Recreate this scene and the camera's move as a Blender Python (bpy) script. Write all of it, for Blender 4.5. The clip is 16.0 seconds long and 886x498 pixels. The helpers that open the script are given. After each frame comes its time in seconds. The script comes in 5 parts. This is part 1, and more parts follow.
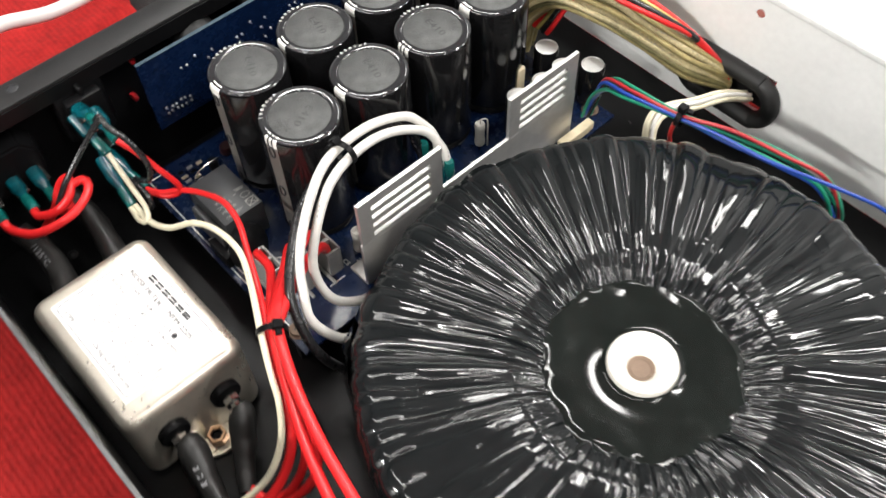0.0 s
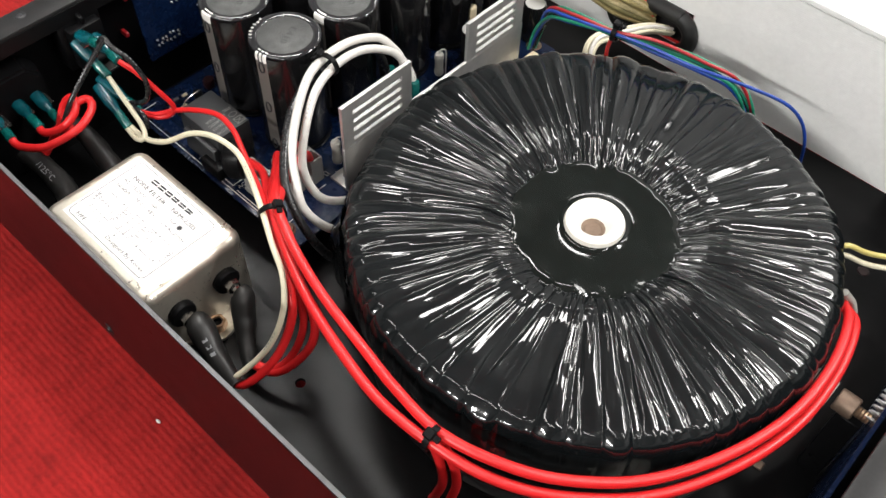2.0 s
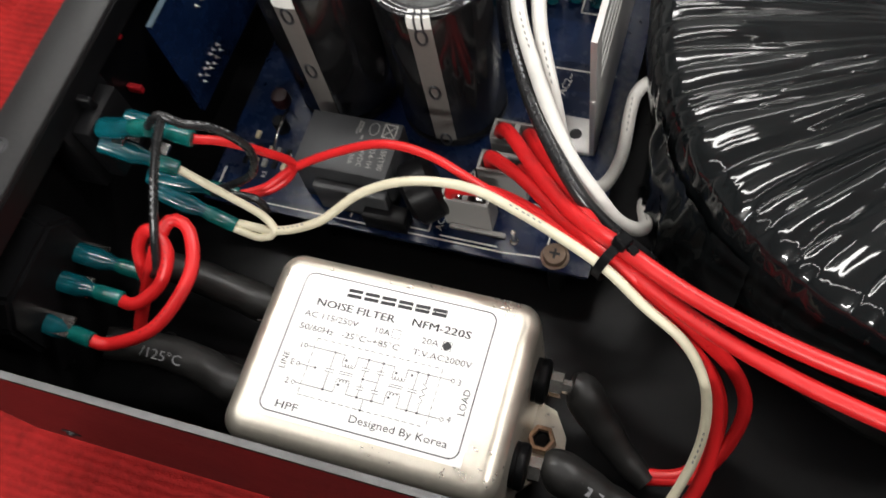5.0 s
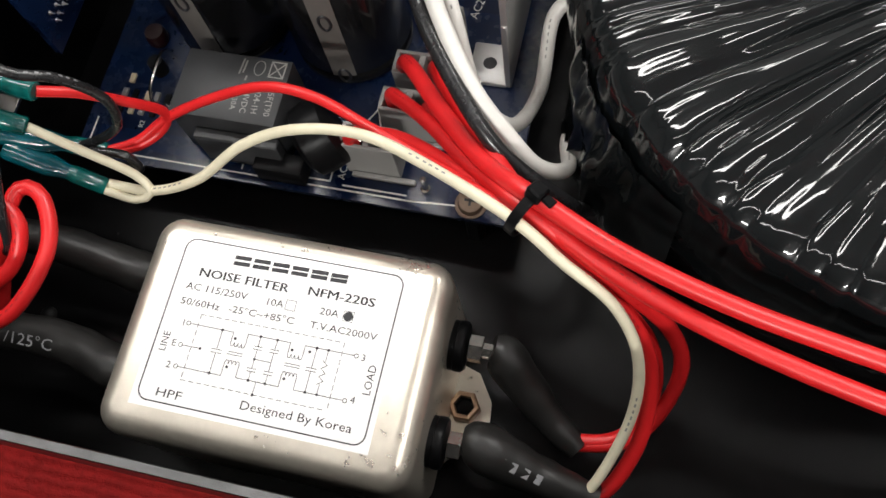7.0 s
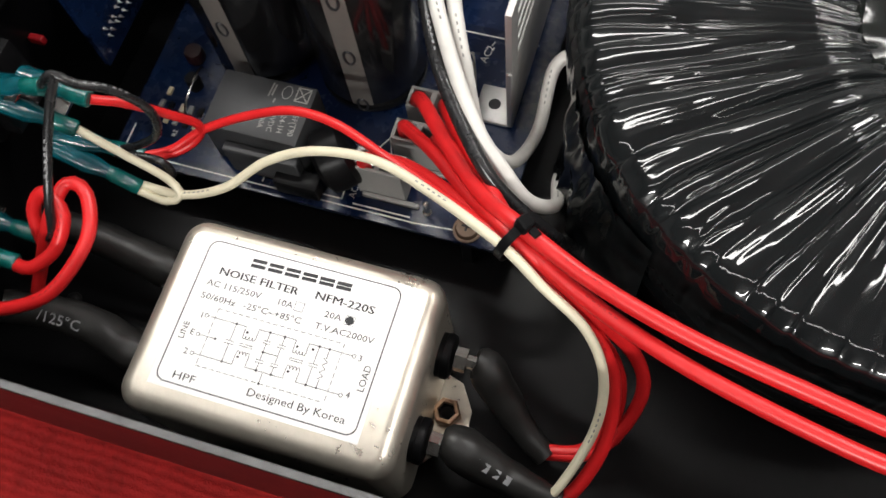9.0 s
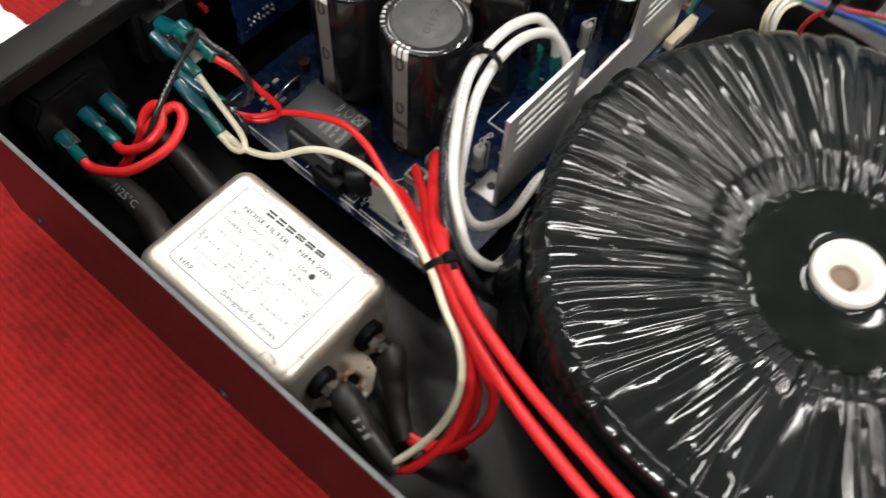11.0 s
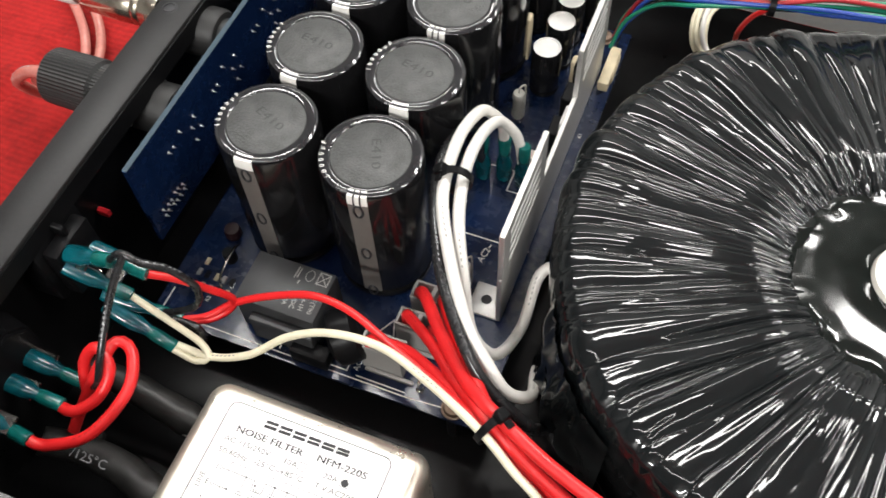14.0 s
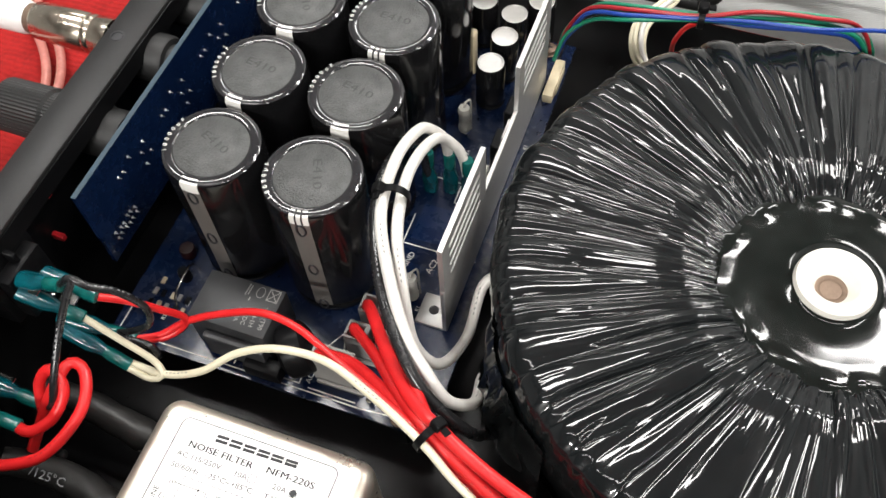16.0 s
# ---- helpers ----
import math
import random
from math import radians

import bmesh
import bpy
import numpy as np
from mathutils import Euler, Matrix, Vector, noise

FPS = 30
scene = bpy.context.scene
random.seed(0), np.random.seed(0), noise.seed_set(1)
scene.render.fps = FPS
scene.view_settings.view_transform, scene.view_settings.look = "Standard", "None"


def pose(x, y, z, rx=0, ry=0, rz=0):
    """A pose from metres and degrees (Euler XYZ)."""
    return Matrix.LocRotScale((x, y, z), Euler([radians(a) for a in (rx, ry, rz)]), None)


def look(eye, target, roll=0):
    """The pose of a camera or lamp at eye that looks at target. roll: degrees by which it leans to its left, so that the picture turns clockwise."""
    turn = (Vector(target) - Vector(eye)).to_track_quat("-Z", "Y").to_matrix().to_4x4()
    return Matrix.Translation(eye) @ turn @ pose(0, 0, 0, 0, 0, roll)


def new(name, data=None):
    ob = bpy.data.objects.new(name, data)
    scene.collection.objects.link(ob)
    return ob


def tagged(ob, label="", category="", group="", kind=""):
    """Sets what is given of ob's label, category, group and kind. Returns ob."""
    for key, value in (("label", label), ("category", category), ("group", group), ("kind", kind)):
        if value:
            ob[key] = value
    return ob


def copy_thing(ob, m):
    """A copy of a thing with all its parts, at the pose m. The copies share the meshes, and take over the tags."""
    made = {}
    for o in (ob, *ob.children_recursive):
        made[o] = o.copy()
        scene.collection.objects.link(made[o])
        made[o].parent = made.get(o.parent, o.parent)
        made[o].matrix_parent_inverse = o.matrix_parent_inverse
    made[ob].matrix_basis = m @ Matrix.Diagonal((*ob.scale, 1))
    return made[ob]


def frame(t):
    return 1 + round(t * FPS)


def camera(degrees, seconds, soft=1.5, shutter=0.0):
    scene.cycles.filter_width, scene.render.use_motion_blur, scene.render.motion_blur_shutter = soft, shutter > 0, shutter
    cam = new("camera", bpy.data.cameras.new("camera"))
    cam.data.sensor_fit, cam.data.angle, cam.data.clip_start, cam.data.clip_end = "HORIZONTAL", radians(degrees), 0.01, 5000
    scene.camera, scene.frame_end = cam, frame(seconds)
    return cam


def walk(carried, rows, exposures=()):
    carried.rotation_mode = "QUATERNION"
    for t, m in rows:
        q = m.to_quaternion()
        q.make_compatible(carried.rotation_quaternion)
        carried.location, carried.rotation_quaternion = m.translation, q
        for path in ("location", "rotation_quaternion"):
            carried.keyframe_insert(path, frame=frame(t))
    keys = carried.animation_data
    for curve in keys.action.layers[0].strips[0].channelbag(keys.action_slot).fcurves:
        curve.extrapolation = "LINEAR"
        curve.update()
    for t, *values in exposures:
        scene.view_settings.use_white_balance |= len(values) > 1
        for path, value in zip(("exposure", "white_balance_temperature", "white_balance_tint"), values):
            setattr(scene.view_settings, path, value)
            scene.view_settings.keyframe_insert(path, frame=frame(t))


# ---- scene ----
cam = camera(52.86, 16.0, soft=1.5, shutter=0.5)
PATH = [
    (0, (0.32783, 0.06739, 0.34912), (0.19872, 0.17954, 0.10263), -2.22),
    (0.5, (0.36985, 0.04676, 0.36774), (0.23246, 0.15853, 0.1256), 0.14),
    (1, (0.37895, 0.01436, 0.36195), (0.24062, 0.12994, 0.12215), 0.35),
    (1.5, (0.36912, 0.00506, 0.35504), (0.24629, 0.13514, 0.11422), 2.32),
    (2, (0.36874, -0.00033, 0.35585), (0.25111, 0.13428, 0.11493), 2.31),
    (2.5, (0.37633, -0.0056, 0.37358), (0.25792, 0.13249, 0.13502), -0.41),
    (3, (0.35618, -0.0064, 0.37241), (0.23776, 0.12842, 0.13199), -5.75),
    (3.5, (0.26956, -0.01054, 0.33609), (0.15431, 0.12061, 0.09214), -12.58),
    (3.7, (0.23793, -0.00235, 0.32201), (0.12603, 0.1261, 0.07507), -15.09),
    (5.8, (0.1735, 0.04091, 0.24485), (0.11675, 0.14473, -0.03084), -16.2),
    (6, (0.17586, 0.04352, 0.24182), (0.11997, 0.14364, -0.0354), -16.99),
    (6.5, (0.17815, 0.05012, 0.23842), (0.12354, 0.14574, -0.04064), -17.89),
    (7, (0.18103, 0.05522, 0.23934), (0.12794, 0.1507, -0.04006), -17.4),
    (7.5, (0.18322, 0.0556, 0.2438), (0.13086, 0.15284, -0.03513), -16.77),
    (8, (0.18538, 0.05353, 0.24623), (0.13289, 0.15163, -0.03237), -16.51),
    (8.5, (0.18627, 0.05101, 0.25383), (0.1333, 0.15177, -0.02373), -14.97),
    (8.7, (0.18497, 0.04992, 0.25757), (0.13394, 0.1512, -0.02017), -12.95),
    (10.8, (0.23526, 0.01134, 0.31251), (0.1491, 0.1293, 0.05047), 3.15),
    (11, (0.24658, 0.01591, 0.32445), (0.15877, 0.133, 0.06257), 4.66),
    (11.5, (0.26779, 0.02152, 0.34038), (0.17524, 0.14261, 0.08197), 8.23),
    (12, (0.25511, 0.02158, 0.32208), (0.15489, 0.14383, 0.06711), 6.73),
    (12.5, (0.22092, 0.01367, 0.33), (0.12499, 0.14069, 0.07571), -0.59),
    (13, (0.18072, 0.02387, 0.30992), (0.1012, 0.16131, 0.05539), -3.74),
    (13.5, (0.18125, 0.03405, 0.30636), (0.11301, 0.1767, 0.05141), -2.88),
    (14, (0.18959, 0.04033, 0.30628), (0.12527, 0.18451, 0.05118), -3.14),
    (14.5, (0.1975, 0.04057, 0.31084), (0.13468, 0.18557, 0.05583), -3.43),
    (15, (0.20071, 0.04261, 0.31331), (0.13907, 0.18671, 0.05751), -3.42),
    (15.5, (0.20374, 0.04439, 0.31503), (0.14207, 0.18859, 0.05929), -3.67),
    (16, (0.20621, 0.04472, 0.31677), (0.14425, 0.1901, 0.06177), -3.95),
]
EXPOSURES = [(0, .72), (0.8, .52), (1.5, .48), (3.0, .56), (3.5, .29), (6, .17), (8.7, .16), (11, .24), (12.5, .28), (13.2, .32), (14, .53), (16, .53)]
walk(cam, [(t, look(eye, target, roll)) for t, eye, target, roll in PATH], EXPOSURES)

# ---- world and light: unseen closed room, ceiling lamps partly inferred, partly added ----
world = bpy.data.worlds.new("room_air")
world.use_nodes = True
world.node_tree.nodes["Background"].inputs[0].default_value = (0.75, 0.8, 0.85, 1)
world.node_tree.nodes["Background"].inputs[1].default_value = 0.035
scene.world = world
LAMPS = [
    # x, y, z, size along x, size along y, watts
    # these two are inferred from reflections on floor and resin
    (-0.75, 0.76, 1.9, 1.5, 0.18, 24.0),
    (1.20, 1.32, 1.9, 1.0, 0.15, 27.0),
    # added fill lamps, kept out of the resin's reflection
    (1.40, 2.10, 1.9, 1.2, 0.15, 16.0),
    (-0.70, 2.25, 1.9, 1.2, 0.15, 12.0),
    # three added to bring bright streaks to the film
    (1.60, 0.35, 1.9, 1.2, 0.08, 10.0),
    (0.85, -0.50, 1.9, 1.2, 0.04, 4.0),
    (-0.60, -0.42, 1.9, 1.4, 0.09, 6.0),
    # added fill from the south, brightens the heat sink wall
    (0.45, -2.25, 1.9, 1.2, 0.15, 70.0),
]

# ---- materials ----
MATS = {}


def mat(name, base, rough=0.5, metal=0.0, var=0.15, scale=300.0, bump=0.0, bump_scale=900.0, coat=0.0, rough_var=0.08, alpha_trans=0.0, spec=0.5):
    """A surface with colour wear at two scales, uneven gloss and fine relief."""
    if name in MATS:
        return MATS[name]
    m = bpy.data.materials.new(name)
    m.use_nodes = True
    nt = m.node_tree
    n, l = nt.nodes, nt.links
    b = n["Principled BSDF"]
    tc = n.new("ShaderNodeTexCoord")
    big = n.new("ShaderNodeTexNoise")
    big.inputs["Scale"].default_value, big.inputs["Detail"].default_value = scale * 0.12, 3
    fine = n.new("ShaderNodeTexNoise")
    fine.inputs["Scale"].default_value, fine.inputs["Detail"].default_value = scale, 6
    for t in (big, fine):
        l.new(tc.outputs["Object"], t.inputs["Vector"])
    add = n.new("ShaderNodeMath")
    add.operation = "ADD"
    l.new(big.outputs["Fac"], add.inputs[0])
    l.new(fine.outputs["Fac"], add.inputs[1])
    ramp = n.new("ShaderNodeMapRange")
    ramp.inputs["From Min"].default_value, ramp.inputs["From Max"].default_value = 0.6, 1.4
    ramp.inputs["To Min"].default_value, ramp.inputs["To Max"].default_value = 1 - var, 1 + var
    l.new(add.outputs[0], ramp.inputs["Value"])
    mul = n.new("ShaderNodeVectorMath")
    mul.operation = "SCALE"
    mul.inputs[0].default_value = base
    l.new(ramp.outputs[0], mul.inputs["Scale"])
    l.new(mul.outputs[0], b.inputs["Base Color"])
    rr = n.new("ShaderNodeMapRange")
    rr.inputs["From Min"].default_value, rr.inputs["From Max"].default_value = 0.6, 1.4
    rr.inputs["To Min"].default_value, rr.inputs["To Max"].default_value = max(0.02, rough - rough_var), min(1, rough + rough_var)
    l.new(add.outputs[0], rr.inputs["Value"])
    l.new(rr.outputs[0], b.inputs["Roughness"])
    b.inputs["Metallic"].default_value = metal
    b.inputs["Coat Weight"].default_value = coat
    b.inputs["Coat Roughness"].default_value = 0.06
    b.inputs["Specular IOR Level"].default_value = spec
    b.inputs["Transmission Weight"].default_value = alpha_trans
    if bump:
        g = n.new("ShaderNodeTexNoise")
        g.inputs["Scale"].default_value, g.inputs["Detail"].default_value = bump_scale, 4
        l.new(tc.outputs["Object"], g.inputs["Vector"])
        bp = n.new("ShaderNodeBump")
        bp.inputs["Strength"].default_value, bp.inputs["Distance"].default_value = bump, 0.0004
        l.new(g.outputs["Fac"], bp.inputs["Height"])
        l.new(bp.outputs[0], b.inputs["Normal"])
    MATS[name] = m
    return m


def wave_mat(name, base, rough, metal, scale, direction, strength, var=0.12, second=0.0, dark=1.0):
    """A brushed or woven surface: fine parallel lines of relief over the plain wear; dark under 1 paints shade into
    their valleys.
    """
    m = mat(name, base, rough, metal, var, 260.0)
    n, l = m.node_tree.nodes, m.node_tree.links
    tc = n.new("ShaderNodeTexCoord")
    heights = []
    for d, s in ((direction, scale), ("Y" if direction == "X" else "X", second)):
        if not s:
            continue
        w = n.new("ShaderNodeTexWave")
        w.bands_direction = d
        w.inputs["Scale"].default_value, w.inputs["Distortion"].default_value = s, 3.4
        w.inputs["Detail"].default_value, w.inputs["Detail Scale"].default_value = 2.0, 0.4
        l.new(tc.outputs["Object"], w.inputs["Vector"])
        heights.append(w.outputs["Fac"])
    h = heights[0]
    if len(heights) > 1:
        a = n.new("ShaderNodeMath")
        a.operation = "ADD"
        l.new(heights[0], a.inputs[0])
        l.new(heights[1], a.inputs[1])
        h = a.outputs[0]
    bp = n.new("ShaderNodeBump")
    bp.inputs["Strength"].default_value, bp.inputs["Distance"].default_value = strength, 0.0005
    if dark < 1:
        # shade of the rib valleys painted in: colour darkens with depth
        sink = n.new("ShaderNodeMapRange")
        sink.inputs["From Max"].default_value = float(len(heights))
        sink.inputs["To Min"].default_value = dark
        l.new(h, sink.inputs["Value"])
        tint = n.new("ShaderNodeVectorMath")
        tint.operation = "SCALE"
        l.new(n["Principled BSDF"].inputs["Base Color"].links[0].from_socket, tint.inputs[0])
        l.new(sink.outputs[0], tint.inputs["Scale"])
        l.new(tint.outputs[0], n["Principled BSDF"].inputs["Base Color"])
    l.new(h, bp.inputs["Height"])
    l.new(bp.outputs[0], n["Principled BSDF"].inputs["Normal"])
    return m


BLACK_STEEL = mat("black_powder_coat", (0.005, 0.005, 0.0054), 0.30, 0, 0.3, 300, 0.12, 2500, rough_var=0.03, spec=0.13)
BLACK_EDGE = mat("worn_black_edge", (0.017, 0.0168, 0.0172), 0.42, 0, 0.3, 700, 0.15, 2500, spec=0.25)
WORN_EDGE = mat("rubbed_bare_edge", (0.11, 0.11, 0.112), 0.42, 0.3, 0.5, 160, 0.3, 1200)
FILM = mat("glossy_black_film", (0.005, 0.0062, 0.0068), 0.32, 0, 0.25, 200, 0.0, 260, coat=0.9, rough_var=0.05, spec=0.06)
FILM.node_tree.nodes["Principled BSDF"].inputs["Coat Roughness"].default_value = 0.065
EPOXY = mat("black_potting_resin", (0.008, 0.010, 0.009), 0.10, 0, 0.3, 160, 0.02, 120, rough_var=0.05, spec=0.38)
TAPE_RED = mat("dark_red_tape", (0.009, 0.001, 0.0012), 0.35, 0, 0.3, 400, 0.2, 700)
NYLON = mat("white_nylon", (0.80, 0.77, 0.70), 0.35, 0, 0.06, 300, 0.05, 900)
BRASS_DULL = mat("dull_brass", (0.19, 0.135, 0.10), 0.55, 0.7, 0.25, 900)
SLEEVE = mat("black_pvc_sleeve", (0.006, 0.006, 0.0065), 0.14, 0, 0.2, 500, 0.03, 500, spec=0.4)
CAP_TOP = mat("grey_vinyl_disc", (0.062, 0.064, 0.063), 0.42, 0, 0.55, 1700, 1.0, 1500)
CAP_RIM = mat("shiny_sleeve_rim", (0.022, 0.022, 0.024), 0.10, 0.0, 0.2, 600, coat=0.5)
# stripe print darkened for the shade on the upright side
STRIPE_SHADED = mat("stripe_shaded_side", (0.13, 0.12, 0.11), 0.35, 0.2, 0.1, 500)
PRINT_WHITE = mat("white_print", (0.78, 0.77, 0.73), 0.45, 0, 0.06, 600)
# print black, also painted where holes and slots are dark
PRINT_HOLE_BLACK = mat("black_print_and_holes", (0.015, 0.015, 0.018), 0.5, 0, 0.1, 600)
# darker grey paints the shade of the embossed characters
STAMP_SHADE = mat("stamp_shade_grey", (0.028, 0.029, 0.029), 0.5, 0, 0.2, 900)
PRINT_GREY = mat("faded_grey_print", (0.24, 0.24, 0.25), 0.5, 0, 0.2, 600)
PRINT_DARK_RED = mat("worn_dark_print", (0.40, 0.012, 0.014), 0.4, 0, 0.2, 600)
PRINT_FAINT = mat("worn_faint_print", (0.22, 0.215, 0.20), 0.4, 0, 0.2, 600)
PCB = mat("blue_solder_mask", (0.0025, 0.009, 0.034), 0.26, 0, 0.25, 350, 0.10, 800, coat=0.1, spec=0.35)
PCB_TRACE = mat("blue_mask_over_copper", (0.0038, 0.015, 0.056), 0.26, 0, 0.2, 350, coat=0.1, spec=0.35)
PCB_EDGE = mat("pale_board_edge", (0.022, 0.045, 0.068), 0.6, 0, 0.2, 900)
ALU = wave_mat("bare_aluminium", (0.57, 0.565, 0.55), 0.42, 0.78, 900.0, "Z", 0.06)
ALU_SINK = wave_mat("extruded_aluminium", (0.93, 0.935, 0.92), 0.50, 0.0, 300.0, "Z", 0.30, 0.05)
# drawn lines along the extrusion spread its gloss upwards
grain = ALU_SINK.node_tree.nodes.new("ShaderNodeTangent")
grain.direction_type, grain.axis = "RADIAL", "X"
ALU_SINK.node_tree.links.new(grain.outputs[0], ALU_SINK.node_tree.nodes["Principled BSDF"].inputs["Tangent"])
ALU_SINK.node_tree.nodes["Principled BSDF"].inputs["Anisotropic"].default_value = 0.7
STEEL = mat("bright_steel", (0.62, 0.60, 0.57), 0.22, 1.0, 0.12, 900)
PLUG_METAL = mat("brushed_plug_shell", (0.60, 0.54, 0.44), 0.24, 1.0, 0.15, 500, 0.05, 1500)
CHAMPAGNE = mat("nickel_plated_can", (0.68, 0.63, 0.54), 0.32, 0.76, 0.08, 450, 0.02, 1500)
COPPERY = mat("yellow_passivated_steel", (0.50, 0.33, 0.22), 0.35, 0.9, 0.25, 700)
LABEL_WHITE = mat("white_label_film", (0.86, 0.86, 0.85), 0.32, 0, 0.03, 300)
RED_WIRE = mat("red_silicone", (0.62, 0.016, 0.018), 0.34, 0, 0.10, 260, 0.05, 1200)
CREAM_WIRE = mat("cream_pvc", (0.68, 0.63, 0.47), 0.36, 0, 0.10, 300, 0.05, 1200)
WHITE_WIRE = mat("white_pvc_scuffed", (0.68, 0.66, 0.62), 0.38, 0, 0.14, 260, 0.05, 1200)
GREY_WIRE = mat("grey_pvc", (0.36, 0.35, 0.32), 0.4, 0, 0.15, 300)
BLACK_WIRE = mat("black_pvc", (0.014, 0.014, 0.015), 0.26, 0, 0.2, 400, 0.06, 900)
SHRINK = mat("black_heat_shrink", (0.014, 0.0135, 0.013), 0.40, 0, 0.3, 260, 0.35, 200, spec=0.4)
DULL_RED_WIRE = mat("dull_red_pvc", (0.33, 0.016, 0.022), 0.34, 0, 0.12, 300)
GREEN_WIRE = mat("green_pvc", (0.010, 0.20, 0.115), 0.34, 0, 0.12, 300)
BLUE_WIRE = mat("blue_pvc", (0.010, 0.045, 0.27), 0.34, 0, 0.12, 300)
YELLOW_WIRE = mat("yellow_pvc", (0.50, 0.42, 0.14), 0.36, 0, 0.12, 300)
GOLD_LITZ = mat("braided_gold_sleeve", (0.40, 0.33, 0.15), 0.38, 0.4, 0.35, 1500, 0.8, 2600)
TEAL = mat("teal_vinyl_sleeve", (0.0015, 0.062, 0.078), 0.18, 0, 0.7, 210, 0.25, 300, coat=0.5)
TEAL_END = mat("green_vinyl_barrel", (0.003, 0.098, 0.088), 0.18, 0, 0.5, 260, 0.1, 400, coat=0.4)
GREY_PLASTIC = mat("grey_nylon_housing", (0.24, 0.235, 0.225), 0.45, 0, 0.1, 400, 0.1, 1500)
RELAY = mat("dark_grey_relay_case", (0.034, 0.035, 0.037), 0.42, 0, 0.12, 500, 0.12, 1800, spec=0.28)
BLACK_PLASTIC = mat("black_moulded_plastic", (0.005, 0.005, 0.0055), 0.34, 0, 0.2, 500, 0.1, 1500, spec=0.09)
RUBBER = mat("black_rubber", (0.012, 0.012, 0.012), 0.55, 0, 0.2, 400, 0.15, 900)
BEIGE_PART = mat("beige_ceramic", (0.55, 0.47, 0.32), 0.5, 0, 0.15, 500)
SOLDER = mat("dull_solder", (0.42, 0.42, 0.42), 0.34, 1.0, 0.1, 900)
CORD_WHITE = mat("white_cord_pvc", (0.80, 0.79, 0.77), 0.38, 0, 0.05, 200, 0.04, 900)
CLEAR_JACKET = mat("pink_clear_jacket", (0.46, 0.17, 0.14), 0.16, 0, 0.2, 500, 0.1, 600)
RED_PLASTIC = mat("red_plastic", (0.62, 0.02, 0.03), 0.3, 0, 0.1, 400)
# the closing 0.84 paints shade into the rib valleys of the red
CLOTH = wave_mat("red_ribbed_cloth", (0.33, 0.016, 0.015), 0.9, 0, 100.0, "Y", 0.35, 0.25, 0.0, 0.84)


def nap(m):
    """Brushed, pilled pile: tufts of uneven height, with shade painted into their low spots, in broad patches."""
    n, l = m.node_tree.nodes, m.node_tree.links
    b = n["Principled BSDF"]
    tc = n.new("ShaderNodeTexCoord")
    tuft, patch = n.new("ShaderNodeTexNoise"), n.new("ShaderNodeTexNoise")
    for t, s, d, r in ((tuft, 420.0, 4.0, 0.75), (patch, 110.0, 3.0, 0.6)):
        t.inputs["Scale"].default_value, t.inputs["Detail"].default_value, t.inputs["Roughness"].default_value = s, d, r
        l.new(tc.outputs["Object"], t.inputs["Vector"])
    mix = n.new("ShaderNodeMath")
    mix.operation = "MULTIPLY"
    l.new(tuft.outputs["Fac"], mix.inputs[0])
    l.new(patch.outputs["Fac"], mix.inputs[1])
    # low pile takes a darker red in place of its shade
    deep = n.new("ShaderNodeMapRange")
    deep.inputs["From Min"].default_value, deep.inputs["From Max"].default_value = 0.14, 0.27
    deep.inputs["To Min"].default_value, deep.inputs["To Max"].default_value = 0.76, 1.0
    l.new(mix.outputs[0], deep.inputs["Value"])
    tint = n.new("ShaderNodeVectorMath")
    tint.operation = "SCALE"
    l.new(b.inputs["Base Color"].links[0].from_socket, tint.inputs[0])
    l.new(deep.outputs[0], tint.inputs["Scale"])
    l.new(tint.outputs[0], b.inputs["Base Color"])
    bp = n.new("ShaderNodeBump")
    bp.inputs["Strength"].default_value, bp.inputs["Distance"].default_value = 0.9, 0.0012
    l.new(mix.outputs[0], bp.inputs["Height"])
    l.new(b.inputs["Normal"].links[0].from_socket, bp.inputs["Normal"])
    l.new(bp.outputs[0], b.inputs["Normal"])
    b.inputs["Specular IOR Level"].default_value = 0.15


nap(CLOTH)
# grey tuned for what the unseen room reflects into glossy parts
PLASTER = mat("pale_plaster", (0.34, 0.345, 0.345), 0.8, 0, 0.06, 3.0, 0.1, 60)
FLOORING = mat("grey_room_floor", (0.22, 0.21, 0.20), 0.5, 0, 0.15, 6.0)

# ---- helpers for shapes, in millimetres ----
MM = 0.001


def thing(name, at, label, category, group="", kind=""):
    """An Empty at the base of a thing; its parts hang under it."""
    ob = new(name)
    ob.empty_display_size = 0.01
    ob.location = Vector(at) * MM
    return tagged(ob, label, category, group, kind)


def mesh_of(name, bm, material, smooth=True, sharp=40):
    me = bpy.data.meshes.new(name)
    for f in bm.faces:
        f.smooth = smooth
    bm.transform(Matrix.Scale(MM, 4))
    bm.to_mesh(me)
    bm.free()
    if smooth:
        me.set_sharp_from_angle(angle=radians(sharp))
    me.materials.append(material)
    return me


def part(name, bm, material, parent, label="", at=None, smooth=True, sharp=40):
    """One mesh under a thing or under a part."""
    ob = new(name, mesh_of(name, bm, material, smooth, sharp))
    ob.parent = parent
    if at is not None:
        ob.location = Vector(at) * MM
    return tagged(ob, label)


def solo(name, bm, material, label, category, group="", kind="", at=(0, 0, 0), smooth=True, sharp=40):
    ob = new(name, mesh_of(name, bm, material, smooth, sharp))
    ob.location = Vector(at) * MM
    return tagged(ob, label, category, group, kind)


